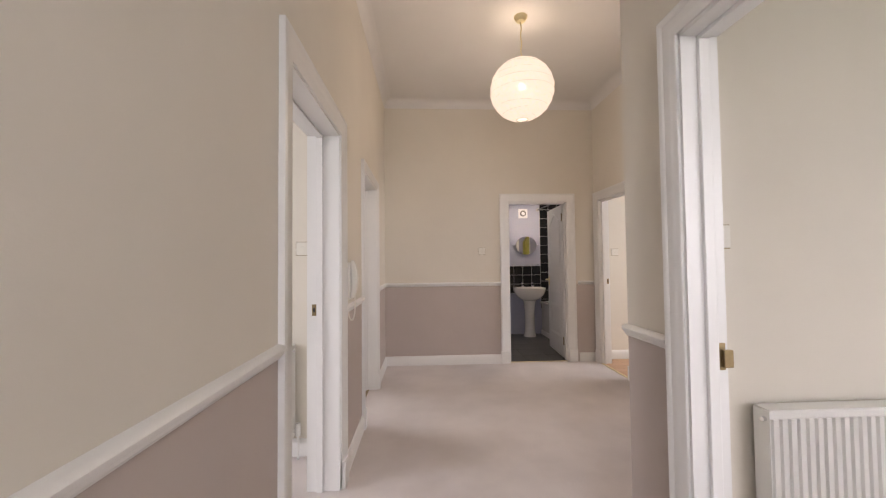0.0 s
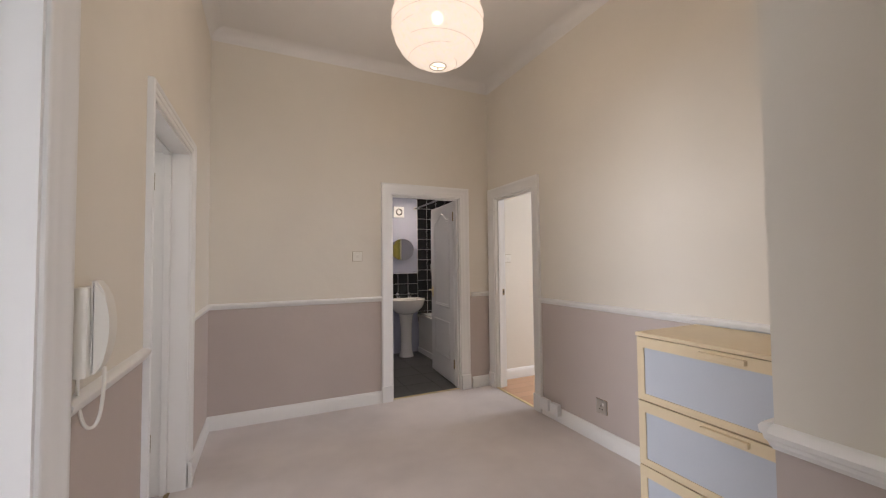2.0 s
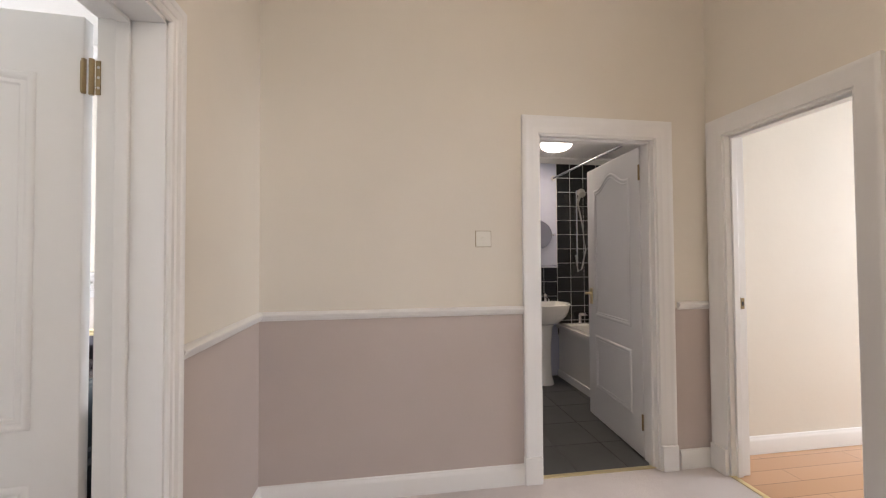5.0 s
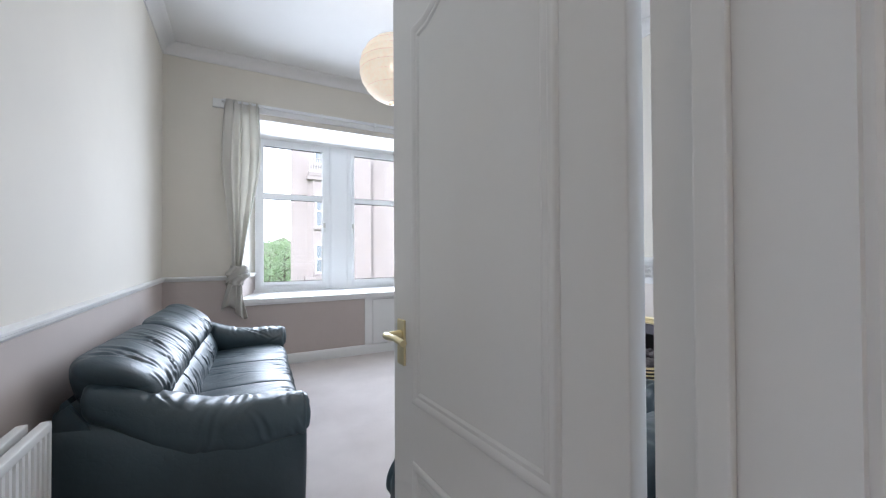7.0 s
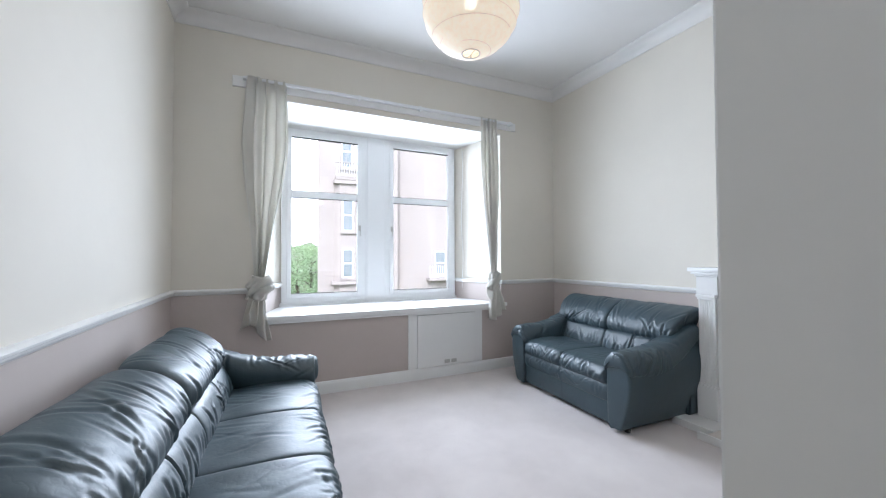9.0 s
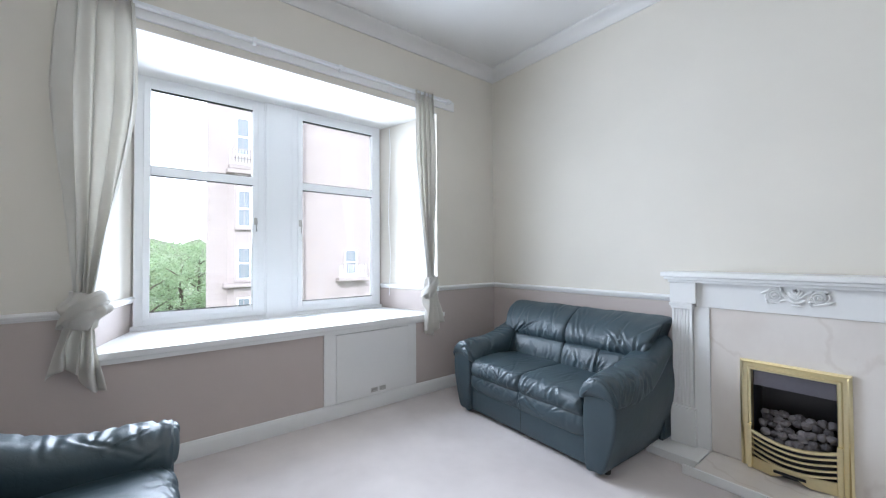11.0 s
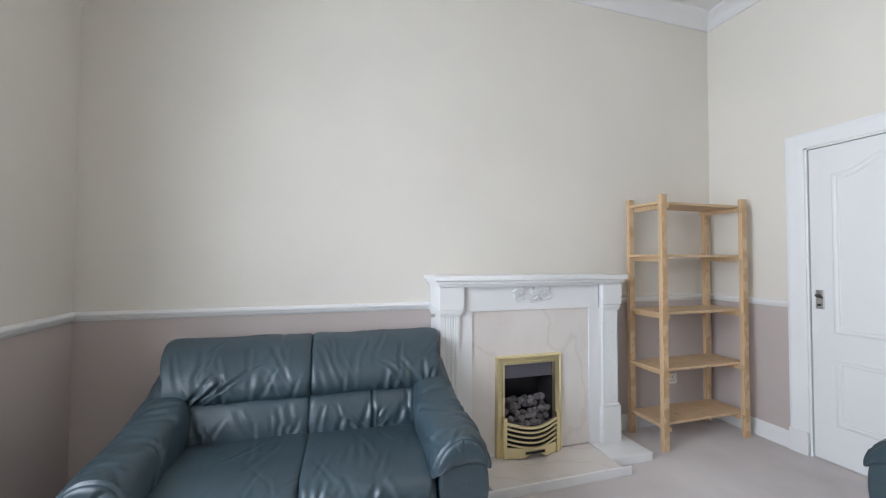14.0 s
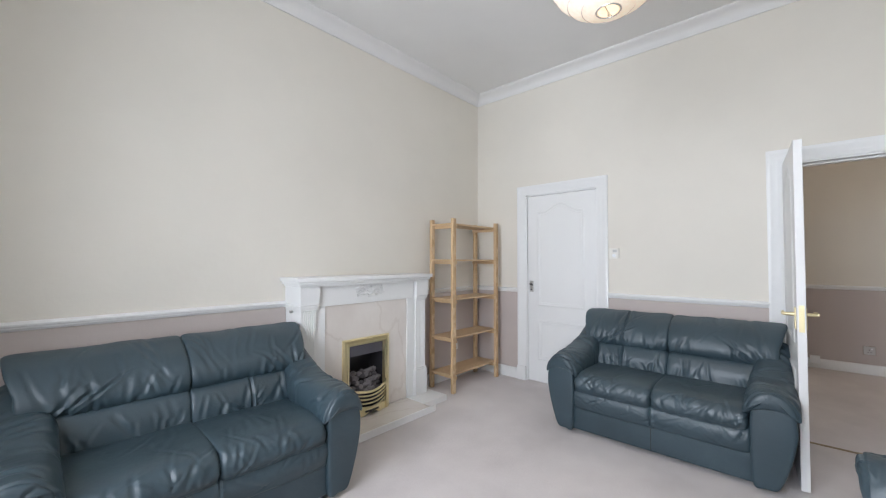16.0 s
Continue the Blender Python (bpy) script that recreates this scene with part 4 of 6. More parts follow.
def cushion(parent, name, profile, x0, x1, tucks=(), grooves=(), power=11.0, cell=0.008, ring=120, lump=0.004, seed=0, ears=0.0):
    """A cushion that runs along x; the profile gives its section as y, z. ears: how far its upper corner reaches out, to +x or -x."""
    sec = smooth_line(profile, ring)
    mid = sec.mean(axis=0)
    st = stations((x1 - x0) / 2, cell, power)
    yz = mid + (sec - mid)[None] * st[:, 1][:, None, None]
    high = np.clip((yz[..., 1] - mid[1]) / (sec[:, 1].max() - mid[1]), 0, 1)
    x = (x0 + x1) / 2 + st[:, 0][:, None] + ears * high * np.clip(st[:, 0] * math.copysign(2, ears) / (x1 - x0), 0, 1)[:, None] ** 2
    grid = np.stack([np.broadcast_to(x, yz.shape[:2]), yz[..., 0], yz[..., 1]], axis=2)
    step = np.linalg.norm(np.diff(np.vstack([sec, sec[:1]]), axis=0), axis=1)
    around = np.broadcast_to((np.cumsum(step) - step)[None], yz.shape[:2])
    grid = hide(grid, grid[..., 0], around, tucks, grooves, lump, seed)
    return part(name, grid_mesh(grid), M_LEATHER, parent, smooth=True)


def gathers(r, x0, x1, s0, s1, count, short, long, lean=0.3, depth=0.006):
    """Random folds that spring from a seam and run up or over a cushion."""
    return [(r.uniform(x0, x1), r.uniform(s0, s1), r.gauss(0, lean), r.uniform(short, long), r.uniform(0.009, 0.016), depth * r.uniform(0.5, 1.25)) for _ in range(count)]


BACK = [(-0.275, 0.575), (-0.335, 0.605), (-0.345, 0.665), (-0.315, 0.735), (-0.245, 0.805), (-0.160, 0.853), (-0.085, 0.868), (-0.050, 0.845), (-0.045, 0.76), (-0.07, 0.64), (-0.15, 0.57)]
LUMBAR = [(-0.33, 0.385), (-0.385, 0.415), (-0.388, 0.475), (-0.370, 0.540), (-0.325, 0.600), (-0.24, 0.60), (-0.20, 0.48), (-0.25, 0.385)]
SEAT = [(0.05, 0.315), (0.0, 0.335), (-0.012, 0.375), (0.010, 0.425), (0.065, 0.450), (0.22, 0.458), (0.42, 0.450), (0.58, 0.430), (0.60, 0.36), (0.40, 0.315)]
APRON = [(0.13, 0.185), (0.035, 0.190), (0.012, 0.225), (0.004, 0.275), (0.018, 0.322), (0.06, 0.350), (0.15, 0.34), (0.17, 0.25)]


def sofa(label, width, seats, m, seed, name="sofa", depth=0.88, lumbar_seams=(), back_seams=(), creased=1.0, drop=0.01, corner=18):
    """A padded leather sofa with two back cushions. Local: x along its width, the front towards -y, the back against y = 0."""
    ob = thing(name, label, "sofa", "dark green leather sofas", m)
    r = random.Random(seed)
    aw, h = 0.215, width / 2
    inner = width - 2 * aw
    bm = box(bmesh.new(), -inner / 2 - 0.03, inner / 2 + 0.03, -depth + 0.045, -0.06, 0.035, 0.30, bev=0.012, seg=3)
    part("base", bm, M_LEATHER, ob, smooth=True)
    part("base_seam", boxes((-0.002, 0.002, -depth + 0.0435, -depth + 0.046, 0.045, 0.19)), M_DARK, ob)
    bm = bmesh.new()
    prism(bm, [(-0.22, 0.05), (0.0, 0.05), (-0.005, 0.50), (-0.03, 0.66), (-0.08, 0.70), (-0.24, 0.45)], "x", -h + 0.035, h - 0.035)
    bmesh.ops.bevel(bm, geom=bm.edges[:], offset=0.02, segments=2, affect="EDGES")
    part("back_shell", bm, M_LEATHER, ob, smooth=True)
    # one rolled apron under the seats, then the seat cushions with their gathered front edges
    front = [(y - depth + 0.012, z) for y, z in APRON]
    cushion(ob, "apron", front, -inner / 2 - 0.015, inner / 2 + 0.015, gathers(r, -inner / 2, inner / 2, 0.10, 0.20, int(26 * width), 0.04, 0.10, 1.2, 0.004), [(0, 0.004, 0.007)], 16, 0.010, 84, 0.003, seed)
    sw = inner / seats
    rows = [(y - depth + 0.012, z) for y, z in SEAT]
    for k in range(seats):
        x0, x1 = -inner / 2 + sw * k, -inner / 2 + sw * (k + 1)
        t = gathers(r, x0 + 0.02, x1 - 0.02, 0.02, 0.12, int(21 * creased), 0.06, 0.17, 0.7, 0.005)
        t += gathers(r, x0 + 0.03, x1 - 0.03, 0.15, 0.50, int(8 * creased), 0.14, 0.34, 0.45, 0.0022)
        cushion(ob, "seat_cushion", rows, x0 - 0.004, x1 + 0.004, t, (), 14, 0.0065, 190, 0.0035, seed + 3 * k + 1)
    span = width - 0.165
    for k in range(2):
        x0, x1 = (-span / 2, 0.002) if k == 0 else (-0.002, span / 2)
        lx0, lx1 = max(x0, -inner / 2 - 0.05), min(x1, inner / 2 + 0.05)
        seams = [c for c in lumbar_seams if lx0 < c < lx1]
        t = gathers(r, lx0 + 0.02, lx1 - 0.02, 0.03, 0.10, int(13 * (lx1 - lx0) / 0.5), 0.07, 0.19, 0.35, 0.006)
        t += [(c + s * r.uniform(0.006, 0.02), r.uniform(0.03, 0.15), s * r.uniform(0.5, 1.3), r.uniform(0.05, 0.11), 0.009, 0.005) for c in seams for s in (-1, 1) for _ in range(5)]
        cushion(ob, "lumbar_cushion", LUMBAR, lx0, lx1, t, [(c, 0.006, 0.012) for c in seams], 13, 0.0065, 140, 0.004, seed + 11 + k)
        t = gathers(r, x0 + 0.04, x1 - 0.04, 0.02, 0.06, int(13 * creased * (x1 - x0) / 0.6), 0.08, 0.20, 0.25, 0.007)
        t += gathers(r, x0 + 0.05, x1 - 0.05, 0.03, 0.28, int(11 * creased * (x1 - x0) / 0.6), 0.14, 0.36, 0.35, 0.0045)
        # the gathers fan out from the lower outer corner
        cx, way = (x0, 1) if k == 0 else (x1, -1)
        t += [(cx + way * r.uniform(0.05, 0.14), r.uniform(0.02, 0.05), way * r.uniform(0.6, 1.5), r.uniform(0.09, 0.22), 0.013, 0.008) for _ in range(6)]
        cushion(ob, "back_cushion", [(y, z - drop * max(0, z - 0.6) / 0.27) for y, z in BACK], x0, x1, t, [(c, 0.005, 0.010) for c in back_seams if x0 < c < x1], corner, 0.0065, 190, 0.006, seed + 21 + k, -0.055 * way)
    for s in (-1, 1):
        # arm: an upright panel that swells above and narrows to the foot
        prof = rounded([(0.022, 0.035), (0.075, 0.030), (0.130, 0.040), (0.170, 0.14), (0.203, 0.27), (0.214, 0.38), (0.198, 0.47), (0.145, 0.520), (0.075, 0.522), (0.024, 0.48), (0.008, 0.38), (0.010, 0.20)])
        mid = Vector((0.105, 0.28))
        rings = []
        for j in range(6):
            a = j * math.pi / 10
            g = 1 - 0.20 * (1 - math.sin(a)) ** 1.5
            rings.append([(s * (h - 0.215 + mid.x + (p.x - mid.x) * g), -depth + 0.012 + 0.026 * (1 - math.cos(a)), mid.y + (p.y - mid.y) * (1 - 0.45 * (1 - g))) for p in prof])
        for y, lift in ((-0.60, 0.0), (-0.45, 0.0), (-0.33, 0.05), (-0.22, 0.12), (-0.12, 0.18), (-0.02, 0.20)):
            rings.append([(s * (h - 0.215 + p.x * (1 - 0.4 * lift * p.y)), y, p.y * (1 + lift)) for p in prof])
        arm = part("arm", loft(bmesh.new(), rings), M_LEATHER, ob, smooth=True)
        # soft pad that falls from the back, drapes both sides and tucks over the panel in front
        n = 96
        ys = np.concatenate([np.linspace(-0.10, -depth + 0.035, 112), -depth + 0.035 - 0.042 * np.sin(np.linspace(0.15, 1.5, 10))])
        t = np.clip((-0.10 - ys) / (depth - 0.135), 0, 1)
        end = np.concatenate([np.ones(112), np.cos(np.linspace(0.15, 1.5, 10)) ** 0.7])
        end[:5] = (0.55, 0.8, 0.9, 0.96, 0.99)
        top = np.interp(t, [0, 0.15, 0.30, 0.48, 0.68, 0.85, 1.0], [0.745, 0.715, 0.655, 0.605, 0.580, 0.583, 0.575])
        k5 = np.ones(9) / 9
        top = np.convolve(np.pad(top, 4, mode="edge"), k5, "valid")
        close = np.clip((t - 0.66) / 0.34, 0, 1) ** 2
        deep = 0.113 - 0.055 * close - 0.035 * np.clip(1 - t / 0.3, 0, 1)
        rz = deep * end
        rx = np.interp(t, [0, 0.25, 0.45, 1], [0.094, 0.102, 0.114, 0.124]) * (0.25 + 0.75 * end)
        zc = top - deep
        a = np.linspace(0, 2 * math.pi, n, endpoint=False) - math.pi / 2
        ca, sa = np.cos(a), np.sin(a)
        px = np.sign(ca)[None] * np.abs(ca)[None] ** (0.62 + 0.30 * close)[:, None]
        pz = np.sign(sa) * np.abs(sa) ** 0.72
        gx = s * (h - 0.112) + rx[:, None] * px
        gz = zc[:, None] + rz[:, None] * pz[None] - 0.075 * (close * end)[:, None] * (np.abs(ca) ** 2.2)[None] + 0.012 * np.clip(s * ca, 0, 1)[None] * np.clip(-sa, 0, 1)[None]
        grid = np.stack([gx, np.broadcast_to(ys[:, None], gx.shape), gz], axis=2)
        around = np.broadcast_to((a + math.pi / 2)[None] * 0.115, gx.shape)
        tk = [(r.uniform(-depth + 0.06, -0.2), r.uniform(0.08, 0.45), r.gauss(0, 0.5), r.uniform(0.08, 0.24), r.uniform(0.010, 0.018), r.uniform(0.003, 0.007)) for _ in range(int(22 * creased))]
        tk += [(-depth + r.uniform(0.02, 0.10), r.uniform(0.05, 0.55), r.gauss(0, 1.2), r.uniform(0.05, 0.12), 0.011, 0.006) for _ in range(12)]
        grid = hide(grid, grid[..., 1], around, tk, [(-depth + 0.012, 0.004, 0.005)], 0.004, seed + 40 + s)
        part("arm_pad", grid_mesh(grid), M_LEATHER, arm, smooth=True)
    for x in (-h + 0.12, h - 0.12):
        for y in (-depth + 0.12, -0.10):
            part("foot", cyl(bmesh.new(), (x, y, 0), (x, y, 0.055), 0.022, 0.028), M_ROCKER, ob, "dark plastic foot")
    return ob


sofa("dark green leather three-seat sofa against the living room wall", 1.98, 3, pose(-2.68, LS + 0.075, 0, 0, 0, 177.2), 1, depth=0.89, lumbar_seams=(-0.41, 0.41), creased=1.2, drop=0.045, corner=7)
sofa("dark green leather two-seat sofa beside the fireplace", 1.44, 2, pose(-3.25, LN - 0.075, 0, 0, 0, -2), 5, lumbar_seams=(0.30,))
sofa("dark green leather two-seat sofa behind the open door", 1.44, 2, pose(LE - 0.06, 4.86, 0, 0, 0, -90), 9, lumbar_seams=(-0.32,), back_seams=(-0.32,))


# ---- fireplace ----
fp = thing("fireplace", "white carved fireplace with cream marble back panel and brass gas fire", "fireplace")
FY = 6.725     # face of the pilasters
FX0, FX1 = -2.555, -1.30
for shelf_part, out, z0, z1, round_ in (("mantel_shelf", 0.045, 1.135, 1.165, 0.004), ("shelf_moulding", 0.030, 1.115, 1.134, 0.004), ("shelf_fillet", 0.012, 1.098, 1.114, 0.003)):
    part(shelf_part, box(bmesh.new(), FX0 - out, FX1 + out - 0.005, FY - out - 0.01, LN - 0.001, z0, z1, bev=round_), M_WHITE, fp, smooth=True)
part("frieze", box(bmesh.new(), FX0 + 0.14, FX1 - 0.14, FY + 0.018, LN - 0.004, 0.945, 1.097, bev=0.003), M_WHITE, fp)
for x0 in (FX0, FX1 - 0.125):
    x1 = x0 + 0.125
    bm = box(bmesh.new(), x0 - 0.004, x1 + 0.022, FY - 0.012, LN - 0.005, 0.965, 1.097, bev=0.002)
    box(bm, x0 - 0.008, x1 + 0.006, FY - 0.018, LN - 0.006, 0.942, 0.964, bev=0.004)
    box(bm, x0 - 0.002, x1 + 0.002, FY - 0.010, LN - 0.006, 0.925, 0.941, bev=0.003)
    cap = part("capital", bm, M_WHITE, fp)
    bm = bmesh.new()
    prof = [(x0 + 0.004, LN - 0.006), (x0 + 0.004, FY)]
    n = 6
    step = (0.125 - 0.03) / n
    for k in range(n):
        a = x0 + 0.015 + k * step
        prof += [(a + step * 0.2, FY)] + [(a + step * (0.2 + 0.6 * s), FY + 0.006 * math.sin(math.pi * s)) for s in (0.25, 0.5, 0.75)] + [(a + step * 0.8, FY)]
    prof += [(x1 - 0.004, FY), (x1 - 0.004, LN - 0.006)]
    prism(bm, prof, "z", 0.30, 0.925)
    part("fluted_shaft", bm, M_WHITE, fp)
    bm = box(bmesh.new(), x0 - 0.010, x1 + 0.010, FY - 0.014, LN - 0.006, 0.052, 0.285, bev=0.004)
    box(bm, x0 - 0.004, x1 + 0.004, FY - 0.008, LN - 0.006, 0.285, 0.30, bev=0.004)
    part("plinth", bm, M_WHITE, fp)
for x0, x1 in ((FX0 + 0.125, -2.345), (-1.515, FX1 - 0.125)):
    part("inner_jamb", boxes((x0, x1, FY + 0.02, LN - 0.006, 0.052, 0.944)), M_WHITE, fp)
OX0, OX1, OZ = -2.132, -1.79, 0.605
bm = prism(bmesh.new(), [(-2.344, 0.052), (OX0 - 0.02, 0.052), (OX0 - 0.02, OZ + 0.02), (OX1 + 0.02, OZ + 0.02), (OX1 + 0.02, 0.052), (-1.516, 0.052), (-1.516, 0.944), (-2.344, 0.944)], "y", FY + 0.03, LN - 0.007)
part("back_panel", bm, M_MARBLE, fp, "cream veined marble back panel")
bm = box(bmesh.new(), -2.345, -1.515, 6.45, FY + 0.03, 0.0, 0.05, bev=0.004)
part("hearth", bm, M_MARBLE, fp, "cream marble hearth slab")
for x0, x1 in ((FX0 - 0.09, -2.349), (-1.511, FX1 + 0.09)):
    part("hearth_wing", box(bmesh.new(), x0, x1, 6.53, LN - 0.006, 0.0, 0.052, bev=0.006), M_WHITE, fp, "white painted hearth end")
part("hearth_edge", box(bmesh.new(), -2.40, -1.46, 6.435, 6.449, 0.0, 0.052, bev=0.004), M_WHITE, fp)
# brass surround
bm = bmesh.new()
rails = []
for w, y in ((0.058, FY + 0.031), (0.058, FY + 0.012), (0.048, FY + 0.006), (0.040, FY + 0.012), (0.024, FY + 0.012), (0.018, FY + 0.004), (0.006, FY + 0.004), (0.0, FY + 0.030)):
    rails.append([bm.verts.new(p) for p in ((OX0 - w, y, 0.05), (OX0 - w, y, OZ + w), (OX1 + w, y, OZ + w), (OX1 + w, y, 0.05))])
for a, b in zip(rails, rails[1:]):
    for j in range(3):
        bm.faces.new((a[j], a[j + 1], b[j + 1], b[j]))
part("brass_frame", bm, M_BRASS, fp, "polished brass fire surround")
bm = boxes((OX0 - 0.01, OX0, FY + 0.03, 6.943, 0.05, OZ), (OX1, OX1 + 0.01, FY + 0.03, 6.943, 0.05, OZ), (OX0, OX1, 6.935, 6.943, 0.05, OZ), (OX0, OX1, FY + 0.03, 6.943, OZ, OZ + 0.01), (OX0, OX1, FY + 0.0, 6.943, 0.05, 0.06))
part("firebox", bm, M_FIREBLACK, fp, "blackened fire opening")
bm = prism(bmesh.new(), [(FY + 0.032, OZ - 0.002), (6.93, OZ - 0.002), (6.93, OZ - 0.05), (FY + 0.032, OZ - 0.085)], "x", OX0 + 0.002, OX1 - 0.002)
part("hood", bm, M_SMOKE, fp, "grey metal smoke hood")
rng = random.Random(4)
coal_mats = [plain("ash_grey_coal", (0.095, 0.086, 0.092), 0.85, 0, 90, 0.5, 0.8, 0.006), plain("pale_ash_coal", (0.19, 0.172, 0.178), 0.9, 0, 90, 0.5, 0.8, 0.006)]
for row in range(5):
    for k in range(8 - row % 2):
        bm = bmesh.new()
        bmesh.ops.create_icosphere(bm, subdivisions=2, radius=1.0)
        sc = Vector((rng.uniform(0.021, 0.028), rng.uniform(0.018, 0.025), rng.uniform(0.018, 0.024)))
        at = Vector((OX0 + 0.03 + (k + 0.5 * (row % 2)) * 0.041 + rng.uniform(-0.008, 0.008), FY + 0.02 + 0.024 * row + rng.uniform(-0.008, 0.008), 0.235 + 0.030 * row + rng.uniform(-0.008, 0.008)))
        for v in bm.verts:
            v.co = at + Vector(a * b for a, b in zip(v.co * (1 + 0.38 * noise.noise(v.co * 1.3 + at * 40) + 0.16 * noise.noise(v.co * 3.5 + at * 70)), sc))
        part("coal", bm, rng.choice(coal_mats), fp)
part("coal_bed", boxes((OX0 + 0.004, OX1 - 0.004, FY + 0.004, 6.934, 0.061, 0.225)), M_FIREBLACK, fp)
for k in range(5):
    z = 0.265 - k * 0.030
    bow = 0.050
    pts = [(OX0 - 0.012 + (OX1 - OX0 + 0.024) * t, FY - 0.006 - bow * math.sin(math.pi * t), z - 0.026 * math.sin(math.pi * t)) for t in [i / 20 for i in range(21)]]
    bm = bmesh.new()
    tube(bm, pts, 0.0065 if k else 0.010, 8)
    part("grate_bar", bm, M_BRASS, fp, "bowed brass grate bar", True)
for x in (OX0 - 0.012, OX1 + 0.012):
    bm = box(bmesh.new(), x - 0.011, x + 0.011, FY - 0.022, FY + 0.004, 0.052, 0.30, bev=0.004)
    part("grate_post", bm, M_BRASS, fp)
bm = bmesh.new()
n = 20
for i in range(n):
    t0, t1 = i / n, (i + 1) / n
    q = []
    for t in (t0, t1):
        x = OX0 - 0.004 + (OX1 - OX0 + 0.008) * t
        y = FY - 0.012 - 0.048 * math.sin(math.pi * t)
        foot = 0.052 + 0.045 * (abs(math.sin(math.pi * t * 1.0)) ** 2) * (0.6 + 0.4 * math.cos(math.tau * 2 * t))
        q.append((x, y, foot))
    a, b = q
    vs = [bm.verts.new(p) for p in ((*a[:2], a[2]), (*b[:2], b[2]), (*b[:2], 0.118), (*a[:2], 0.118), (a[0], a[1] + 0.008, a[2]), (b[0], b[1] + 0.008, b[2]), (b[0], b[1] + 0.008, 0.118), (a[0], a[1] + 0.008, 0.118))]
    for f2 in ((0, 1, 2, 3), (4, 5, 6, 7), (0, 1, 5, 4), (3, 2, 6, 7)):
        bm.faces.new([vs[k] for k in f2])
bmesh.ops.remove_doubles(bm, verts=bm.verts[:], dist=0.0002)
part("fret", bm, M_BRASS, fp, "pierced brass fret at the foot of the fire")
part("control_slot", boxes((-2.03, -1.90, FY - 0.066, FY - 0.058, 0.088, 0.100)), M_DARK, fp)
# carved roses and urn on the frieze
bm = bmesh.new()
FF = FY + 0.018
for cx in (-2.025, -1.845):
    way = 1 if cx < -1.93 else -1
    pts, rad = [], []
    for k in range(46):
        t = k / 45
        a = way * t * math.tau * 2.4
        pts.append((cx + (0.037 - 0.031 * t) * math.cos(a), FF - 0.003 - 0.010 * t, 1.045 + (0.037 - 0.031 * t) * math.sin(a)))
        rad.append(0.0045 + 0.0015 * math.sin(t * 23))
    tube(bm, pts, rad, 6)
    for k in range(6):
        a = k * math.tau / 6 + 0.3
        tube(bm, [(cx + 0.042 * math.cos(a + d), FF - 0.002, 1.045 + 0.042 * math.sin(a + d)) for d in (-0.4, -0.15, 0.15, 0.4)], [0.002, 0.006, 0.006, 0.002], 6)
    bmesh.ops.create_icosphere(bm, subdivisions=2, radius=0.008, matrix=Matrix.Translation((cx, FF - 0.012, 1.045)))
    for a in (0.6, 2.4, 3.6, 5.4):
        pts = [(cx + (0.036 + 0.016 * s) * math.cos(a + 0.4 * s), FF - 0.004, 1.045 + (0.036 + 0.013 * s) * math.sin(a + 0.4 * s)) for s in (0, 0.5, 1, 1.6)]
        tube(bm, pts, [0.007, 0.009, 0.006, 0.002], 6)
for k in range(7):
    a = math.pi * (0.15 + 0.7 * k / 6)
    tube(bm, [(-1.935, FF - 0.003, 1.03), (-1.935 + 0.024 * math.cos(a), FF - 0.009, 1.03 + 0.030 * math.sin(a)), (-1.935 + 0.044 * math.cos(a), FF - 0.004, 1.03 + 0.056 * math.sin(a))], [0.005, 0.009, 0.004], 6)
tube(bm, [(-1.97, FF - 0.004, 1.028), (-1.95, FF - 0.010, 1.012), (-1.92, FF - 0.010, 1.012), (-1.90, FF - 0.004, 1.028)], 0.008, 6)
tube(bm, [(-1.955, FF - 0.004, 0.998), (-1.935, FF - 0.007, 0.996), (-1.915, FF - 0.004, 0.998)], 0.006, 6)
part("carving", bm, M_WHITE, fp, "carved roses and urn", True)
part("gas_tap", cyl(bmesh.new(), (FX0 - 0.024, 6.83, 0.92), (FX0 - 0.004, 6.83, 0.92), 0.010), M_STEEL, fp, "small metal screw")




# ---- pine shelf unit ----
def shelf_unit():
    ob = thing("shelf_unit", "tall natural pine shelf unit with five empty shelves", "shelf")
    x0, x1, y0, y1 = -1.06, -0.285, 6.585, 6.905
    for x in (x0, x1 - 0.045):
        for y in (y0, y1 - 0.032):
            bm = box(bmesh.new(), x, x + 0.045, y, y + 0.032, 0, 1.705, bev=0.003)
            part("post", bm, M_PINE, ob)
    for z in (0.17, 0.525, 0.905, 1.295, 1.655):
        for k in range(3):
            w = (y1 - y0 - 0.07) / 3
            bm = box(bmesh.new(), x0 + 0.004, x1 - 0.004, y0 + 0.034 + k * (w + 0.003), y0 + 0.034 + k * (w + 0.003) + w, z - 0.012, z + 0.006, bev=0.002)
            part("shelf_board", bm, M_PINE, ob)
        for x in (x0 + 0.046, x1 - 0.066):
            part("shelf_batten", box(bmesh.new(), x, x + 0.02, y0 + 0.004, y1 - 0.004, z - 0.042, z - 0.0125, bev=0.002), M_PINE, ob)
    return ob


shelf_unit()


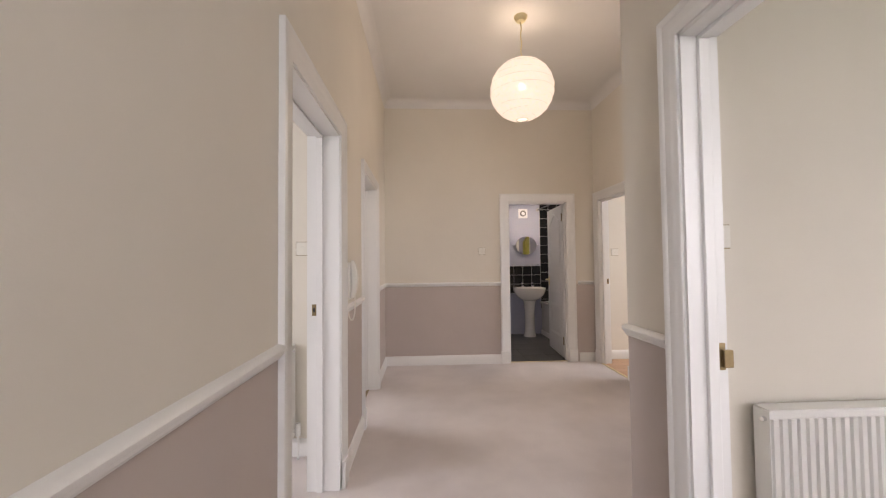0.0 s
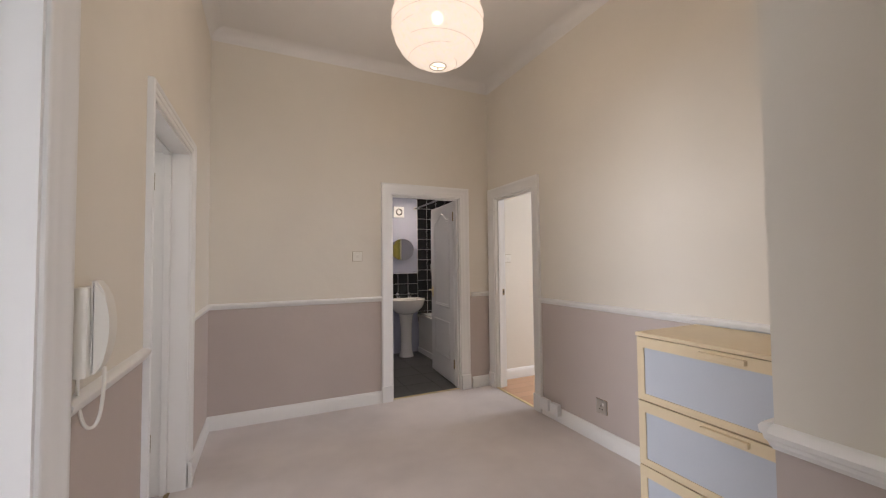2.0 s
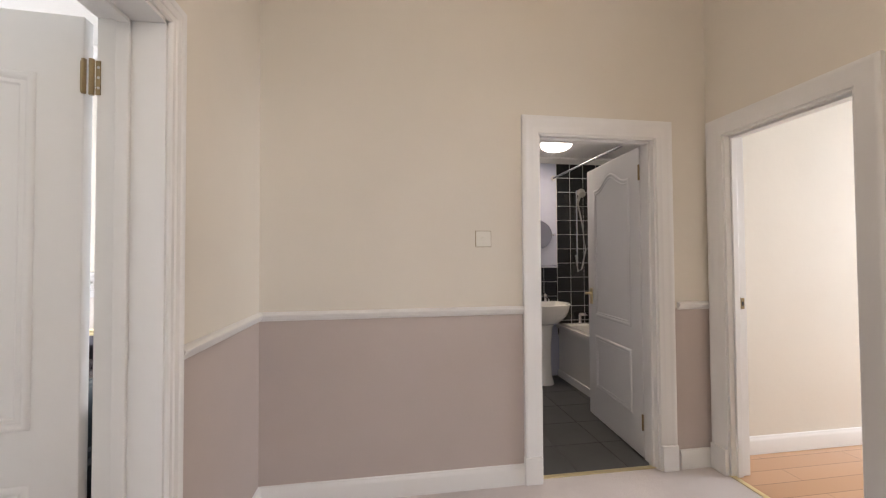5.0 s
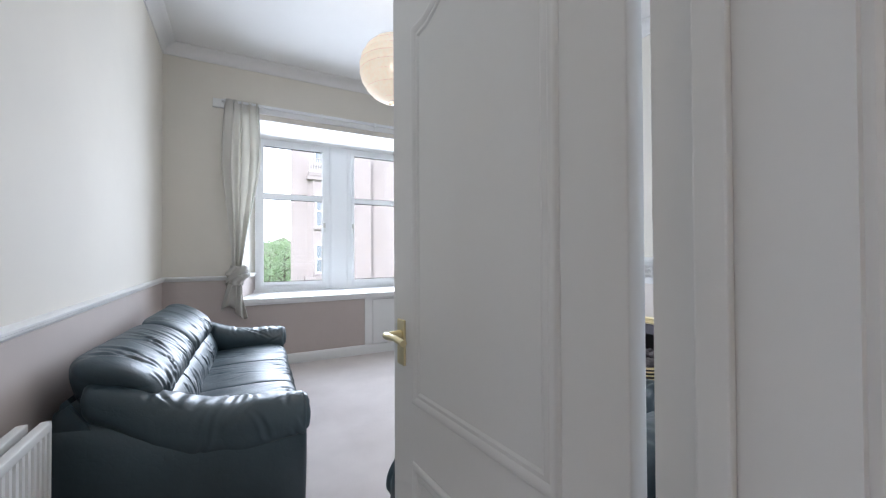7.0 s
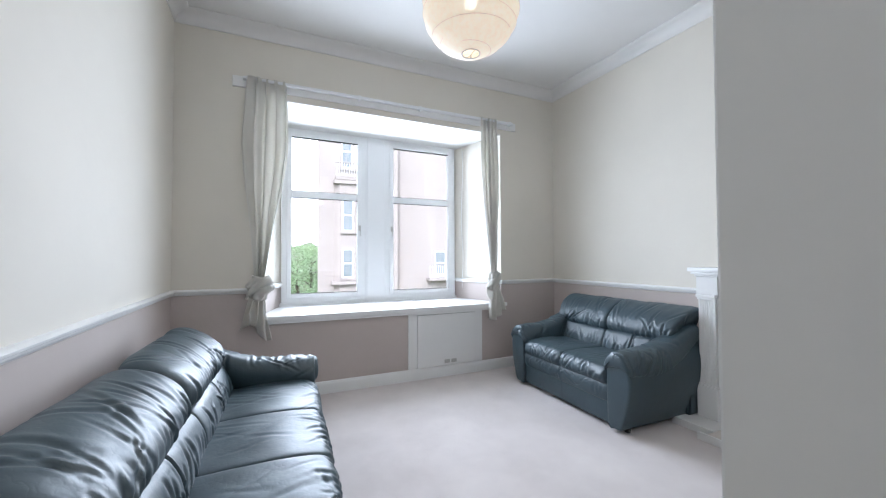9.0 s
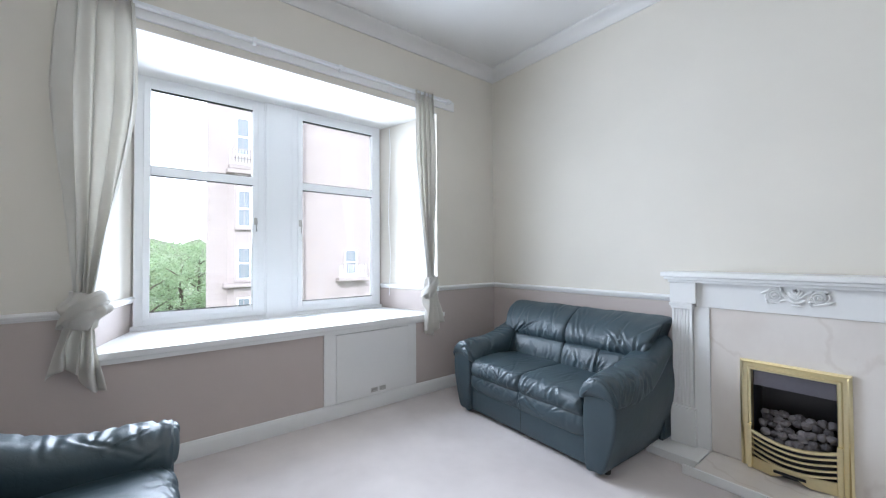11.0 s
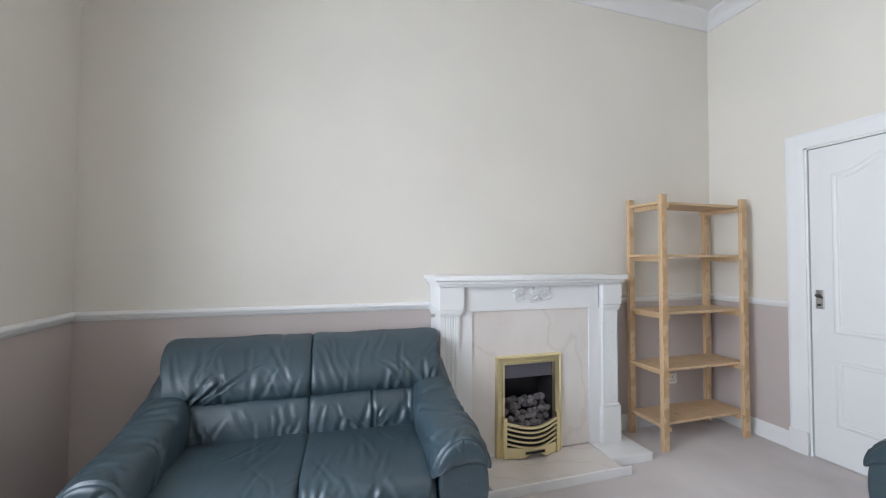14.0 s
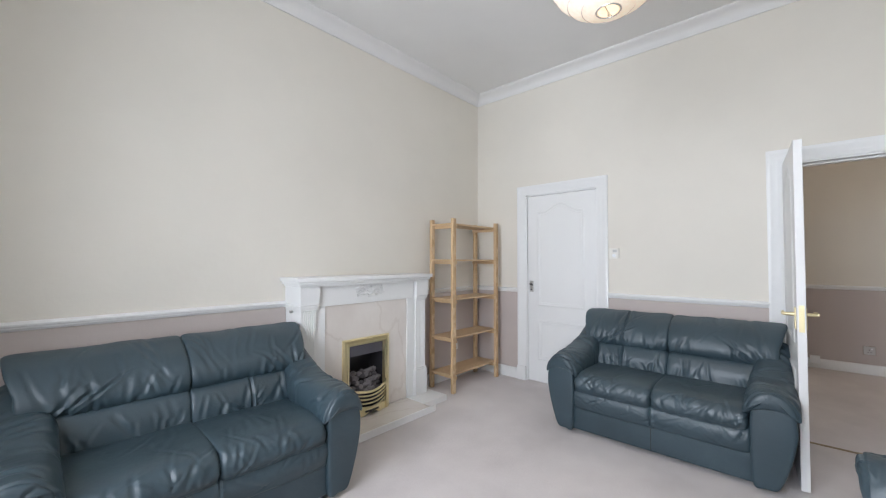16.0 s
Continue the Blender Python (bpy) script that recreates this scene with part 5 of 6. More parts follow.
# ---- lamps ----
def lantern(name, x, y, z, r, ceil, paper):
    ob = thing(name, "round white rice-paper pendant lamp, lit", "pendant lamp", "paper lanterns")
    bm = bmesh.new()
    prof = []
    n = 44
    for j in range(n + 1):
        t = -math.pi / 2 + 0.16 + (math.pi - 0.32) * j / n
        rib = 1 + 0.010 * math.cos(j * math.pi * 2 / 4)
        prof.append((r * math.cos(t) * rib, r * 0.97 * math.sin(t)))
    rings = [[bm.verts.new((x + a * math.cos(k * math.tau / 48) * (1 + 0.006 * math.sin(k * 7 + b * 30)), y + a * math.sin(k * math.tau / 48), z + b)) for k in range(48)] for a, b in prof]
    for p, q in zip(rings, rings[1:]):
        for k in range(48):
            bm.faces.new((p[k], p[(k + 1) % 48], q[(k + 1) % 48], q[k]))
    part("paper_shade", bm, paper, ob, "creased translucent paper globe", True)
    bm = bmesh.new()
    for j in range(4, n, 4):
        a, b = prof[j]
        w = 0.012 * math.sin(j * 1.7)
        tube(bm, [(x + a * 1.003 * math.cos(k * math.tau / 40), y + a * 1.003 * math.sin(k * math.tau / 40), z + b + w * math.sin(k * math.tau / 40 + j)) for k in range(40)], 0.0011, 5, True)
    part("wire_rib", bm, M_LINEN, ob, "thin bamboo ribs", True)
    b0, t0 = z + prof[0][1], z + prof[-1][1]
    bm = bmesh.new()
    tube(bm, [(x + 0.045 * math.cos(k * math.tau / 20), y + 0.045 * math.sin(k * math.tau / 20), b0) for k in range(20)], 0.003, 6, True)
    tube(bm, [(x - 0.045, y, b0), (x, y, b0 - 0.006), (x + 0.045, y, b0)], 0.002, 6)
    tube(bm, [(x, y, b0 - 0.005), (x, y, b0 - 0.02)], 0.004, 6)
    part("wire_frame", bm, M_STEEL, ob, "wire ring in the bottom opening", True)
    bm = bmesh.new()
    bmesh.ops.create_uvsphere(bm, u_segments=16, v_segments=10, radius=0.032, matrix=Matrix.Translation((x, y, z + 0.03)))
    part("bulb", bm, M_BULB, ob, "lit light bulb", True)
    part("lamp_holder", cyl(bmesh.new(), (x, y, z + 0.055), (x, y, z + 0.12), 0.02), M_PLASTIC, ob)
    bm = bmesh.new()
    tube(bm, [(x + 0.003 * math.sin(i), y + 0.003 * math.cos(i), z + 0.1 + (ceil - 0.03 - z - 0.1) * i / 24) for i in range(25)], 0.0045, 6)
    part("cord", bm, M_BRASS, ob, "twisted cord and chain", True)
    bm = lathe(bmesh.new(), [(0.010, -0.045), (0.035, -0.040), (0.048, -0.022), (0.055, -0.006), (0.055, 0.0)], 28, (x, y, ceil))
    part("ceiling_rose", bm, M_BRASS, ob, "brass ceiling rose", True)
    return ob


lantern("pendant_lamp", 1.285, 3.33, 2.65, 0.255, HC, M_PAPER)
lantern("pendant_lamp", -2.378, 4.665, 2.49, 0.24, LC, M_PAPER_WARM)


# ---- switches, sockets and small fittings ----
def plate(name, label, m, w=0.086, h=0.086, kind="switch", mat=None):
    """A wall plate. Local: x to its right, z up, the wall behind at y = 0, facing -y."""
    ob = thing(name, label, "light switch" if kind == "switch" else "socket", m=m)
    part("plate", box(bmesh.new(), -w / 2, w / 2, -0.009, 0, -h / 2, h / 2, bev=0.003), mat or M_PLASTIC, ob)
    # dark rim added to draw a shadow line round the plate
    part("surround", boxes((-w / 2 - 0.003, w / 2 + 0.003, -0.002, 0, -h / 2 - 0.003, h / 2 + 0.003)), M_OLDBRASS, ob, "thin dark rim standing in for the plate's shadow")
    if kind == "switch":
        bm = bmesh.new()
        prism(bm, [(-0.009, -0.016), (-0.014, 0.014), (-0.009, 0.016)], "x", -0.011, 0.011)
        part("rocker", bm, M_PLASTIC, ob)
    else:
        bm = boxes(*[(x - dx, x + dx, -0.0098, -0.0088, z - dz, z + dz) for x in ((-0.033, 0.033) if w > 0.1 else (0,)) for x, z, dx, dz in ((x, 0.006, 0.0025, 0.006), (x - 0.011, -0.018, 0.005, 0.003), (x + 0.011, -0.018, 0.005, 0.003))])
        part("socket_hole", bm, M_DARK, ob)
        bm = bmesh.new()
        for x in (-0.02, 0.02) if w > 0.1 else (0.02,):
            box(bm, x - 0.006, x + 0.006, -0.013, -0.009, 0.012, 0.03, bev=0.001)
        part("rocker", bm, M_UPVC, ob)
    return ob


plate("light_switch", "cream plastic light switch", pose(1.195, HN, 1.385))
plate("light_switch", "cream plastic kitchen light switch", pose(2.925, 5.10, 1.36))
plate("light_switch", "cream plastic bedroom light switch", pose(-0.33, 2.9, 1.36))
plate("light_switch", "white plastic bedroom light switch", pose(1.60, CN - 0.14, 1.35))
plate("wall_socket", "brushed steel single socket", pose(HE, 3.50, 0.27, 0, 0, -90), 0.095, 0.095, "socket", M_STEEL)
plate("wall_socket", "white single socket by the shelf unit", pose(-0.60, LN, 0.34), 0.086, 0.086, "socket")
plate("wall_socket", "white double socket behind the sofa", pose(-4.02, LN, 0.30), 0.146, 0.086, "socket")
for y, w in ((4.075, 0.05), (3.95, 0.045)):
    ob = thing("junction_box", "small white telephone junction box on the skirting", "junction box")
    part("cover", box(bmesh.new(), HE - 0.058, HE - 0.0185, y - w, y + w, 0.060, 0.150, bev=0.004), M_UPVC, ob)
    bm = bmesh.new()
    tube(bm, [(HE - 0.028, y + w, 0.07), (HE - 0.026, y + w + 0.02, 0.035), (HE - 0.022, y + w + 0.04, 0.012)], 0.003, 6)
    part("cable", bm, M_UPVC, ob, smooth=True)

th = thing("thermostat", "white wall thermostat with a small display", "thermostat")
part("case", box(bmesh.new(), LE - 0.028, LE, 5.32, 5.405, 1.31, 1.405, bev=0.004), M_PLASTIC, th)
part("display", boxes((LE - 0.029, LE - 0.0275, 5.335, 5.372, 1.368, 1.392)), M_STEEL, th)
part("dial", cyl(bmesh.new(), (LE - 0.028, 5.36, 1.338), (LE - 0.036, 5.36, 1.338), 0.016), M_UPVC, th)

cup = thing("door_latch", "small dark metal latch on the cupboard door", "latch")
part("plate", box(bmesh.new(), LE - 0.002, LE + 0.008, 6.205, 6.245, 0.955, 1.075, bev=0.002), M_STEEL, cup)
bm = cyl(bmesh.new(), (LE - 0.002, 6.225, 1.04), (LE - 0.035, 6.225, 1.04), 0.008)
tube(bm, [(LE - 0.035, 6.225, 1.04), (LE - 0.04, 6.21, 1.035), (LE - 0.038, 6.19, 1.03)], 0.007, 8)
part("knob", bm, M_FIREBLACK, cup, smooth=True)
part("keyhole_cover", cyl(bmesh.new(), (LE - 0.002, 6.225, 0.98), (LE - 0.012, 6.225, 0.98), 0.008), M_FIREBLACK, cup, smooth=True)


def strike(name, at, axis, side):
    ob = thing(name, "brass strike plate let into the door lining", "strike plate")
    x, y, z = at
    if axis == "y":
        part("plate", box(bmesh.new(), x - 0.012, x + 0.012, *sorted((y, y + side * 0.002)), z - 0.032, z + 0.032), M_OLDBRASS, ob)
        part("hole", boxes((x - 0.006, x + 0.006, *sorted((y + side * 0.002, y + side * 0.003)), z - 0.012, z + 0.012)), M_DARK, ob)
    return ob


strike("strike_plate", (-0.140, D_BED[1] - 0.012, 1.0), "y", -1)
strike("strike_plate", (HE + 0.095, D_KIT[1] - 0.012, 1.0), "y", -1)
for z in (0.30, 1.81):
    ob = thing("hinge_plate", "tarnished brass hinge leaf let into the door lining", "hinge")
    bm = box(bmesh.new(), -0.182, -0.170, D_LIV[1] - 0.0155, D_LIV[1] - 0.0125, z - 0.05, z + 0.05)
    cyl(bm, (-0.190, D_LIV[1] - 0.018, z - 0.052), (-0.190, D_LIV[1] - 0.018, z + 0.052), 0.007)
    part("leaf", bm, M_OLDBRASS, ob)
    for dz in (-0.03, 0.0, 0.03):
        part("screw", cyl(bmesh.new(), (-0.174, D_LIV[1] - 0.0155, z + dz), (-0.174, D_LIV[1] - 0.0168, z + dz), 0.004), M_STEEL, ob)
ob = thing("door_catch", "brass rim catch on the door lining", "door catch")
part("plate", box(bmesh.new(), 1.403, 1.427, D_EAST[1] - 0.016, D_EAST[1] - 0.012, 0.915, 1.00, bev=0.001), M_OLDBRASS, ob)
part("keep", box(bmesh.new(), 1.413, 1.443, D_EAST[1] - 0.030, D_EAST[1] - 0.016, 0.925, 0.98, bev=0.003), M_OLDBRASS, ob)

phone = thing("entry_phone", "grey-white wall entry phone handset with a looped cord", "entry phone")
part("base", box(bmesh.new(), HX, HX + 0.03, 2.655, 2.745, 1.04, 1.265, bev=0.008), M_PLASTIC, phone)
outline = [(HX + 0.030 + 0.030 * math.sin(math.pi * i / 12) ** 0.6 + 0.008, 1.28 - 0.235 * i / 12) for i in range(13)] + [(HX + 0.0305 + 0.002 * math.sin(math.pi * i / 12), 1.28 - 0.235 * i / 12) for i in range(12, -1, -1)]
bm = prism(bmesh.new(), outline, "y", 2.672, 2.728)
bmesh.ops.bevel(bm, geom=[e for e in bm.edges if abs(e.verts[0].co.y - e.verts[1].co.y) < 0.001], offset=0.006, segments=2, affect="EDGES")
part("handset", bm, M_PLASTIC, phone, "curved grey-white handset", True)
bm = bmesh.new()
tube(bm, [(HX + 0.048 - 0.036 * t + 0.004 * math.sin(6 * t), 2.715 - 0.05 * t, 1.055 - 0.145 * math.sin(math.pi * t) ** 0.55) for t in [k / 40 for k in range(41)]], 0.0042, 7)
part("phone_cord", bm, M_PLASTIC, phone, "thin looped cord", True)


# ---- radiators ----
def radiator(name, label, m, width, height=0.6, double=False):
    """A pressed steel convector. Local: x along it, the wall at y = 0, facing -y, its foot at z = 0."""
    ob = thing(name, label, "radiator", m=m)
    bm = bmesh.new()
    n = max(6, int(width / 0.033))
    prof = []
    for k in range(n):
        a = -width / 2 + k * width / n
        w = width / n
        prof += [(a, -0.075), (a + w * 0.35, -0.075), (a + w * 0.45, -0.085), (a + w * 0.9, -0.085)]
    prof += [(width / 2, -0.075), (width / 2, -0.060), (-width / 2, -0.060)]
    prism(bm, prof, "z", 0.03, height - 0.03)
    box(bm, -width / 2, width / 2, -0.086, -0.058, 0, 0.03, bev=0.006)
    box(bm, -width / 2, width / 2, -0.086, -0.058, height - 0.03, height, bev=0.006)
    panel = part("panel", bm, M_RAD, ob)
    if double:
        back = new("panel", panel.data)
        back.parent = ob
        back.matrix_local = pose(0, 0.055, 0) @ pose(0, -0.073, 0, 0, 0, 180) @ pose(0, 0.073, 0)
    bm = boxes((-width / 2 - 0.003, -width / 2 + 0.001, -0.088, -0.02, 0.01, height), (width / 2 - 0.001, width / 2 + 0.003, -0.088, -0.02, 0.01, height), (-width / 2, width / 2, -0.088, -0.02, height + 0.001, height + 0.005), bev=0.001)
    if double:
        bm.free()
    else:
        part("cover", bm, M_RAD, ob)
    part("bracket", boxes((-width / 2 + 0.12, -width / 2 + 0.15, -0.058, 0, 0.1, height - 0.1), (width / 2 - 0.15, width / 2 - 0.12, -0.058, 0, 0.1, height - 0.1)), M_RAD, ob)
    for s in (-1, 1):
        bm = cyl(bmesh.new(), (s * (width / 2 + 0.002), -0.05, 0.05), (s * (width / 2 + 0.04), -0.05, 0.05), 0.011)
        cyl(bm, (s * (width / 2 + 0.03), -0.05, 0.02), (s * (width / 2 + 0.03), -0.05, 0.10), 0.016)
        part("valve", bm, M_RAD if s > 0 else M_CHROME, ob, smooth=True)
        part("pipe", cyl(bmesh.new(), (s * (width / 2 + 0.03), -0.05, -0.13), (s * (width / 2 + 0.03), -0.05, 0.02), 0.0075), M_RAD, ob, smooth=True)
        part("air_vent", cyl(bmesh.new(), (s * (width / 2), -0.07, height - 0.03), (s * (width / 2 + 0.015), -0.07, height - 0.03), 0.008), M_CHROME, ob, smooth=True)
    return ob


radiator("radiator", "white panel radiator on the bedroom wall", pose(-0.90, 2.9, 0.13), 1.05)
radiator("radiator", "white panel radiator on the east bedroom wall", pose(2.20, CN - 0.14, 0.12), 1.0)
radiator("radiator", "white panel radiator beside the three-seat sofa", pose(-1.01, LS + 0.045, 0.145, 0, 0, 180), 0.98, 0.555, True)


# ---- chest of drawers ----
chest = thing("chest_of_drawers", "pale birch chest of drawers with frosted glass fronts", "chest of drawers")
KX, K0, K1 = 2.115, 1.98, 2.785
bm = boxes((KX + 0.022, HE - 0.035, K0 + 0.002, K0 + 0.02, 0, 0.935), (KX + 0.022, HE - 0.035, K1 - 0.02, K1 - 0.002, 0, 0.935), (HE - 0.045, HE - 0.035, K0 + 0.02, K1 - 0.02, 0.02, 0.935), (KX + 0.03, HE - 0.045, K0 + 0.02, K1 - 0.02, 0.02, 0.04))
part("carcass", bm, M_BIRCH, chest)
part("top", box(bmesh.new(), KX - 0.004, HE - 0.03, K0, K1 + 0.002, 0.944, 0.962, bev=0.002), M_BIRCH, chest)
for k in range(3):
    z1 = 0.940 - k * 0.313
    z0 = z1 - 0.306
    bm = boxes((KX, KX + 0.02, K0 + 0.003, K1 - 0.003, z1 - 0.05, z1), (KX, KX + 0.02, K0 + 0.003, K1 - 0.003, z0, z0 + 0.032), (KX, KX + 0.02, K0 + 0.003, K0 + 0.04, z0 + 0.032, z1 - 0.05), (KX, KX + 0.02, K1 - 0.04, K1 - 0.003, z0 + 0.032, z1 - 0.05))
    d = part("drawer", bm, M_BIRCH, chest)
    part("glass_panel", boxes((KX + 0.006, KX + 0.011, K0 + 0.038, K1 - 0.038, z0 + 0.030, z1 - 0.048)), M_FROST, d, "frosted white glass panel")
    part("handle", box(bmesh.new(), KX - 0.022, KX + 0.001, 2.295, 2.475, z1 - 0.034, z1 - 0.012, bev=0.003), M_BIRCH, d, "birch bar handle")


# ---- bathroom ----
bm = bmesh.new()
run(bm, [(0, BC - 0.06), (0.05, BC - 0.02), (0.05, BC), (0, BC)], (BE, BN), (BW, BN), (0, -1))
tagged(mesh_object("trim_cornice_bathroom", bm, M_CEIL), "white coved bathroom cornice", "trim", kind="structure")
tile_backing = tagged(mesh_object("tile_bed", boxes((BW, 2.49, BN - 0.004, BN, 0.70, 1.168), (2.49, BE, BN - 0.004, BN, 0.42, BC - 0.06)), M_GROUT), "pale grout bed of the black wall tiles", "wall tiling", kind="structure")
tile_side = tagged(mesh_object("tile_bed_side", boxes((BE - 0.004, BE, 5.7, BN, 0.42, BC - 0.06)), M_GROUT), "pale grout bed of the black wall tiles", "wall tiling", kind="structure")
P = 0.155

basin = thing("pedestal_basin", "white porcelain pedestal basin with chrome taps", "basin")
bm = bmesh.new()
cx, cy = 2.235, BN - 0.23
prof = [(0.10, 0.60), (0.16, 0.625), (0.22, 0.68), (0.25, 0.735), (0.262, 0.785), (0.268, 0.805), (0.262, 0.812), (0.235, 0.808), (0.215, 0.77), (0.17, 0.72), (0.06, 0.69)]
lathe(bm, prof, 40)
for v in bm.verts:
    v.co = Vector((cx + v.co.x * 1.0, cy + v.co.y * 0.82, v.co.z))
box(bm, cx - 0.23, cx + 0.23, BN - 0.115, BN - 0.006, 0.74, 0.812, bev=0.015)
part("bowl", bm, M_PORCELAIN, basin, smooth=True)
bm = lathe(bmesh.new(), [(0.105, 0.0), (0.100, 0.03), (0.085, 0.08), (0.078, 0.2), (0.08, 0.4), (0.095, 0.56), (0.12, 0.62)], 28, (cx, BN - 0.20, 0))
part("pedestal", bm, M_PORCELAIN, basin, smooth=True)
for x in (cx - 0.085, cx + 0.085):
    bm = cyl(bmesh.new(), (x, BN - 0.07, 0.81), (x, BN - 0.07, 0.855), 0.016)
    lathe(bm, [(0.012, 0.855), (0.022, 0.862), (0.024, 0.885), (0.014, 0.895)], 12, (x, BN - 0.07, 0))
    tube(bm, [(x, BN - 0.075, 0.84), (x, BN - 0.12, 0.85), (x, BN - 0.155, 0.838), (x, BN - 0.16, 0.822)], 0.011, 8)
    part("tap", bm, M_CHROME, basin, "chrome pillar tap", True)

tub = thing("bathtub", "white bath with a plain side panel", "bath")
bm = boxes((2.50, 2.515, 5.30, BN - 0.006, 0.0, 0.52))
part("side_panel", bm, M_PANEL, tub)
part("kick_board", box(bmesh.new(), 2.485, 2.50, 5.30, BN - 0.006, -0.008, 0.07, bev=0.003), M_WHITE, tub)
bm = bmesh.new()
outer = [(2.47, 5.29), (BE - 0.006, 5.29), (BE - 0.006, BN - 0.006), (2.47, BN - 0.006)]
inner_r = []
for inset, z in ((0.0, 0.52), (0.0, 0.555), (0.01, 0.56), (0.075, 0.56), (0.09, 0.545), (0.11, 0.35), (0.14, 0.22), (0.20, 0.20)):
    ring = []
    for x, y in outer:
        sx = 1 if x < 2.8 else -1
        sy = 1 if y < 6 else -1
        ring.append(bm.verts.new((x + sx * inset, y + sy * inset, z)))
    inner_r.append(ring)
for a, b in zip(inner_r, inner_r[1:]):
    for k in range(4):
        bm.faces.new((a[k], a[(k + 1) % 4], b[(k + 1) % 4], b[k]))
bm.faces.new(inner_r[-1])
part("tub", bm, M_PORCELAIN, tub)
bm = cyl(bmesh.new(), (2.72, BN - 0.05, 0.56), (2.72, BN - 0.05, 0.65), 0.018)
cyl(bm, (2.86, BN - 0.05, 0.56), (2.86, BN - 0.05, 0.65), 0.018)
cyl(bm, (2.70, BN - 0.05, 0.66), (2.88, BN - 0.05, 0.66), 0.02)
tube(bm, [(2.79, BN - 0.05, 0.66), (2.79, BN - 0.12, 0.67), (2.79, BN - 0.17, 0.65)], 0.014, 8)
part("mixer_tap", bm, M_CHROME, tub, "chrome bath mixer", True)

sh = thing("shower", "steel hand shower on a rail with a grey hose", "shower")
part("riser", cyl(bmesh.new(), (2.70, BN - 0.05, 1.2), (2.70, BN - 0.05, 2.0), 0.010), M_CHROME, sh, smooth=True)
bm = cyl(bmesh.new(), (2.70, BN - 0.07, 1.86), (2.69, BN - 0.16, 1.95), 0.014)
cyl(bm, (2.69, BN - 0.16, 1.965), (2.685, BN - 0.20, 1.93), 0.042, 0.036)
part("hand_shower", bm, M_STEEL, sh, smooth=True)
bm = bmesh.new()
tube(bm, [(2.70, BN - 0.08, 1.85), (2.74, BN - 0.10, 1.6), (2.77, BN - 0.10, 1.35), (2.73, BN - 0.09, 1.15), (2.70, BN - 0.06, 1.12), (2.68, BN - 0.06, 1.3)], 0.008, 8)
part("hose", bm, M_STEEL, sh, smooth=True)

rod = thing("shower_curtain_rod", "thin dark metal shower curtain rod", "curtain rod")
part("rod", cyl(bmesh.new(), (2.46, HN + 0.122, 2.14), (2.46, BN - 0.002, 2.14), 0.010), M_SMOKE, rod, smooth=True)
bm = bmesh.new()
for y in (HN + 0.125, BN - 0.006):
    cyl(bm, (2.46, y - 0.004, 2.14), (2.46, y + 0.004, 2.14), 0.028)
part("flange", bm, M_STEEL, rod)

mir = thing("wall_mirror", "oval swivel mirror with chrome side brackets", "mirror")
bm = bmesh.new()
n = 48
ringv = [bm.verts.new((2.24 + 0.175 * math.cos(k * math.tau / n), BN - 0.036, 1.52 + 0.15 * math.sin(k * math.tau / n))) for k in range(n)]
bm.faces.new(ringv)
part("mirror_glass", bm, M_MIRROR, mir)
bm = bmesh.new()
for a, y0, y1 in ((0.182, BN - 0.034, BN - 0.026),):
    lo = [bm.verts.new((2.24 + a * math.cos(k * math.tau / n), y0, 1.52 + (a - 0.025) * math.sin(k * math.tau / n))) for k in range(n)]
    hi = [bm.verts.new((2.24 + a * math.cos(k * math.tau / n), y1, 1.52 + (a - 0.025) * math.sin(k * math.tau / n))) for k in range(n)]
    for k in range(n):
        bm.faces.new((lo[k], lo[(k + 1) % n], hi[(k + 1) % n], hi[k]))
    bm.faces.new(lo)
    bm.faces.new(hi)
part("backing", bm, M_CHROME, mir)
for s in (-1, 1):
    bm = bmesh.new()
    tube(bm, [(2.24 + s * 0.176, BN - 0.03, 1.52), (2.24 + s * 0.205, BN - 0.03, 1.52), (2.24 + s * 0.207, BN - 0.002, 1.52)], 0.008, 8)
    bmesh.ops.create_icosphere(bm, subdivisions=2, radius=0.014, matrix=Matrix.Translation((2.24 + s * 0.206, BN - 0.03, 1.52)))
    part("bracket", bm, M_CHROME, mir, smooth=True)

fan = thing("extractor_fan", "square white extractor fan with a round grille", "extractor fan")
part("case", box(bmesh.new(), 2.115, 2.275, BN - 0.035, BN, 1.995, 2.155, bev=0.008), M_UPVC, fan)
bm = bmesh.new()
for r in (0.046, 0.034):
    tube(bm, [(2.195 + r * math.cos(k * math.tau / 28), BN - 0.036, 2.075 + r * math.sin(k * math.tau / 28)) for k in range(28)], 0.006 if r > 0.04 else 0.003, 6, True)
part("grille", bm, M_DARK, fan, "dark round grille", True)

towel = thing("towel", "yellow-green towel hanging on a steel hook", "towel")
part("hook", cyl(bmesh.new(), (2.79, HN + 0.120, 1.86), (2.79, HN + 0.165, 1.87), 0.008), M_STEEL, towel, smooth=True)
bm = bmesh.new()
cloth_rows = [[bm.verts.new((2.79 + (i / 30 - 0.5) * (0.07 + 0.30 * min(1.0, j / 9)), HN + 0.150 + 0.018 * math.sin(i * 0.9 + 0.06 * j) * min(1.0, j / 5), 1.87 - 0.024 * j)) for i in range(31)] for j in range(27)]
for upper, lower in zip(cloth_rows, cloth_rows[1:]):
    for i in range(30):
        bm.faces.new((upper[i], upper[i + 1], lower[i + 1], lower[i]))
cloth = part("cloth", bm, M_TOWEL, towel, smooth=True)
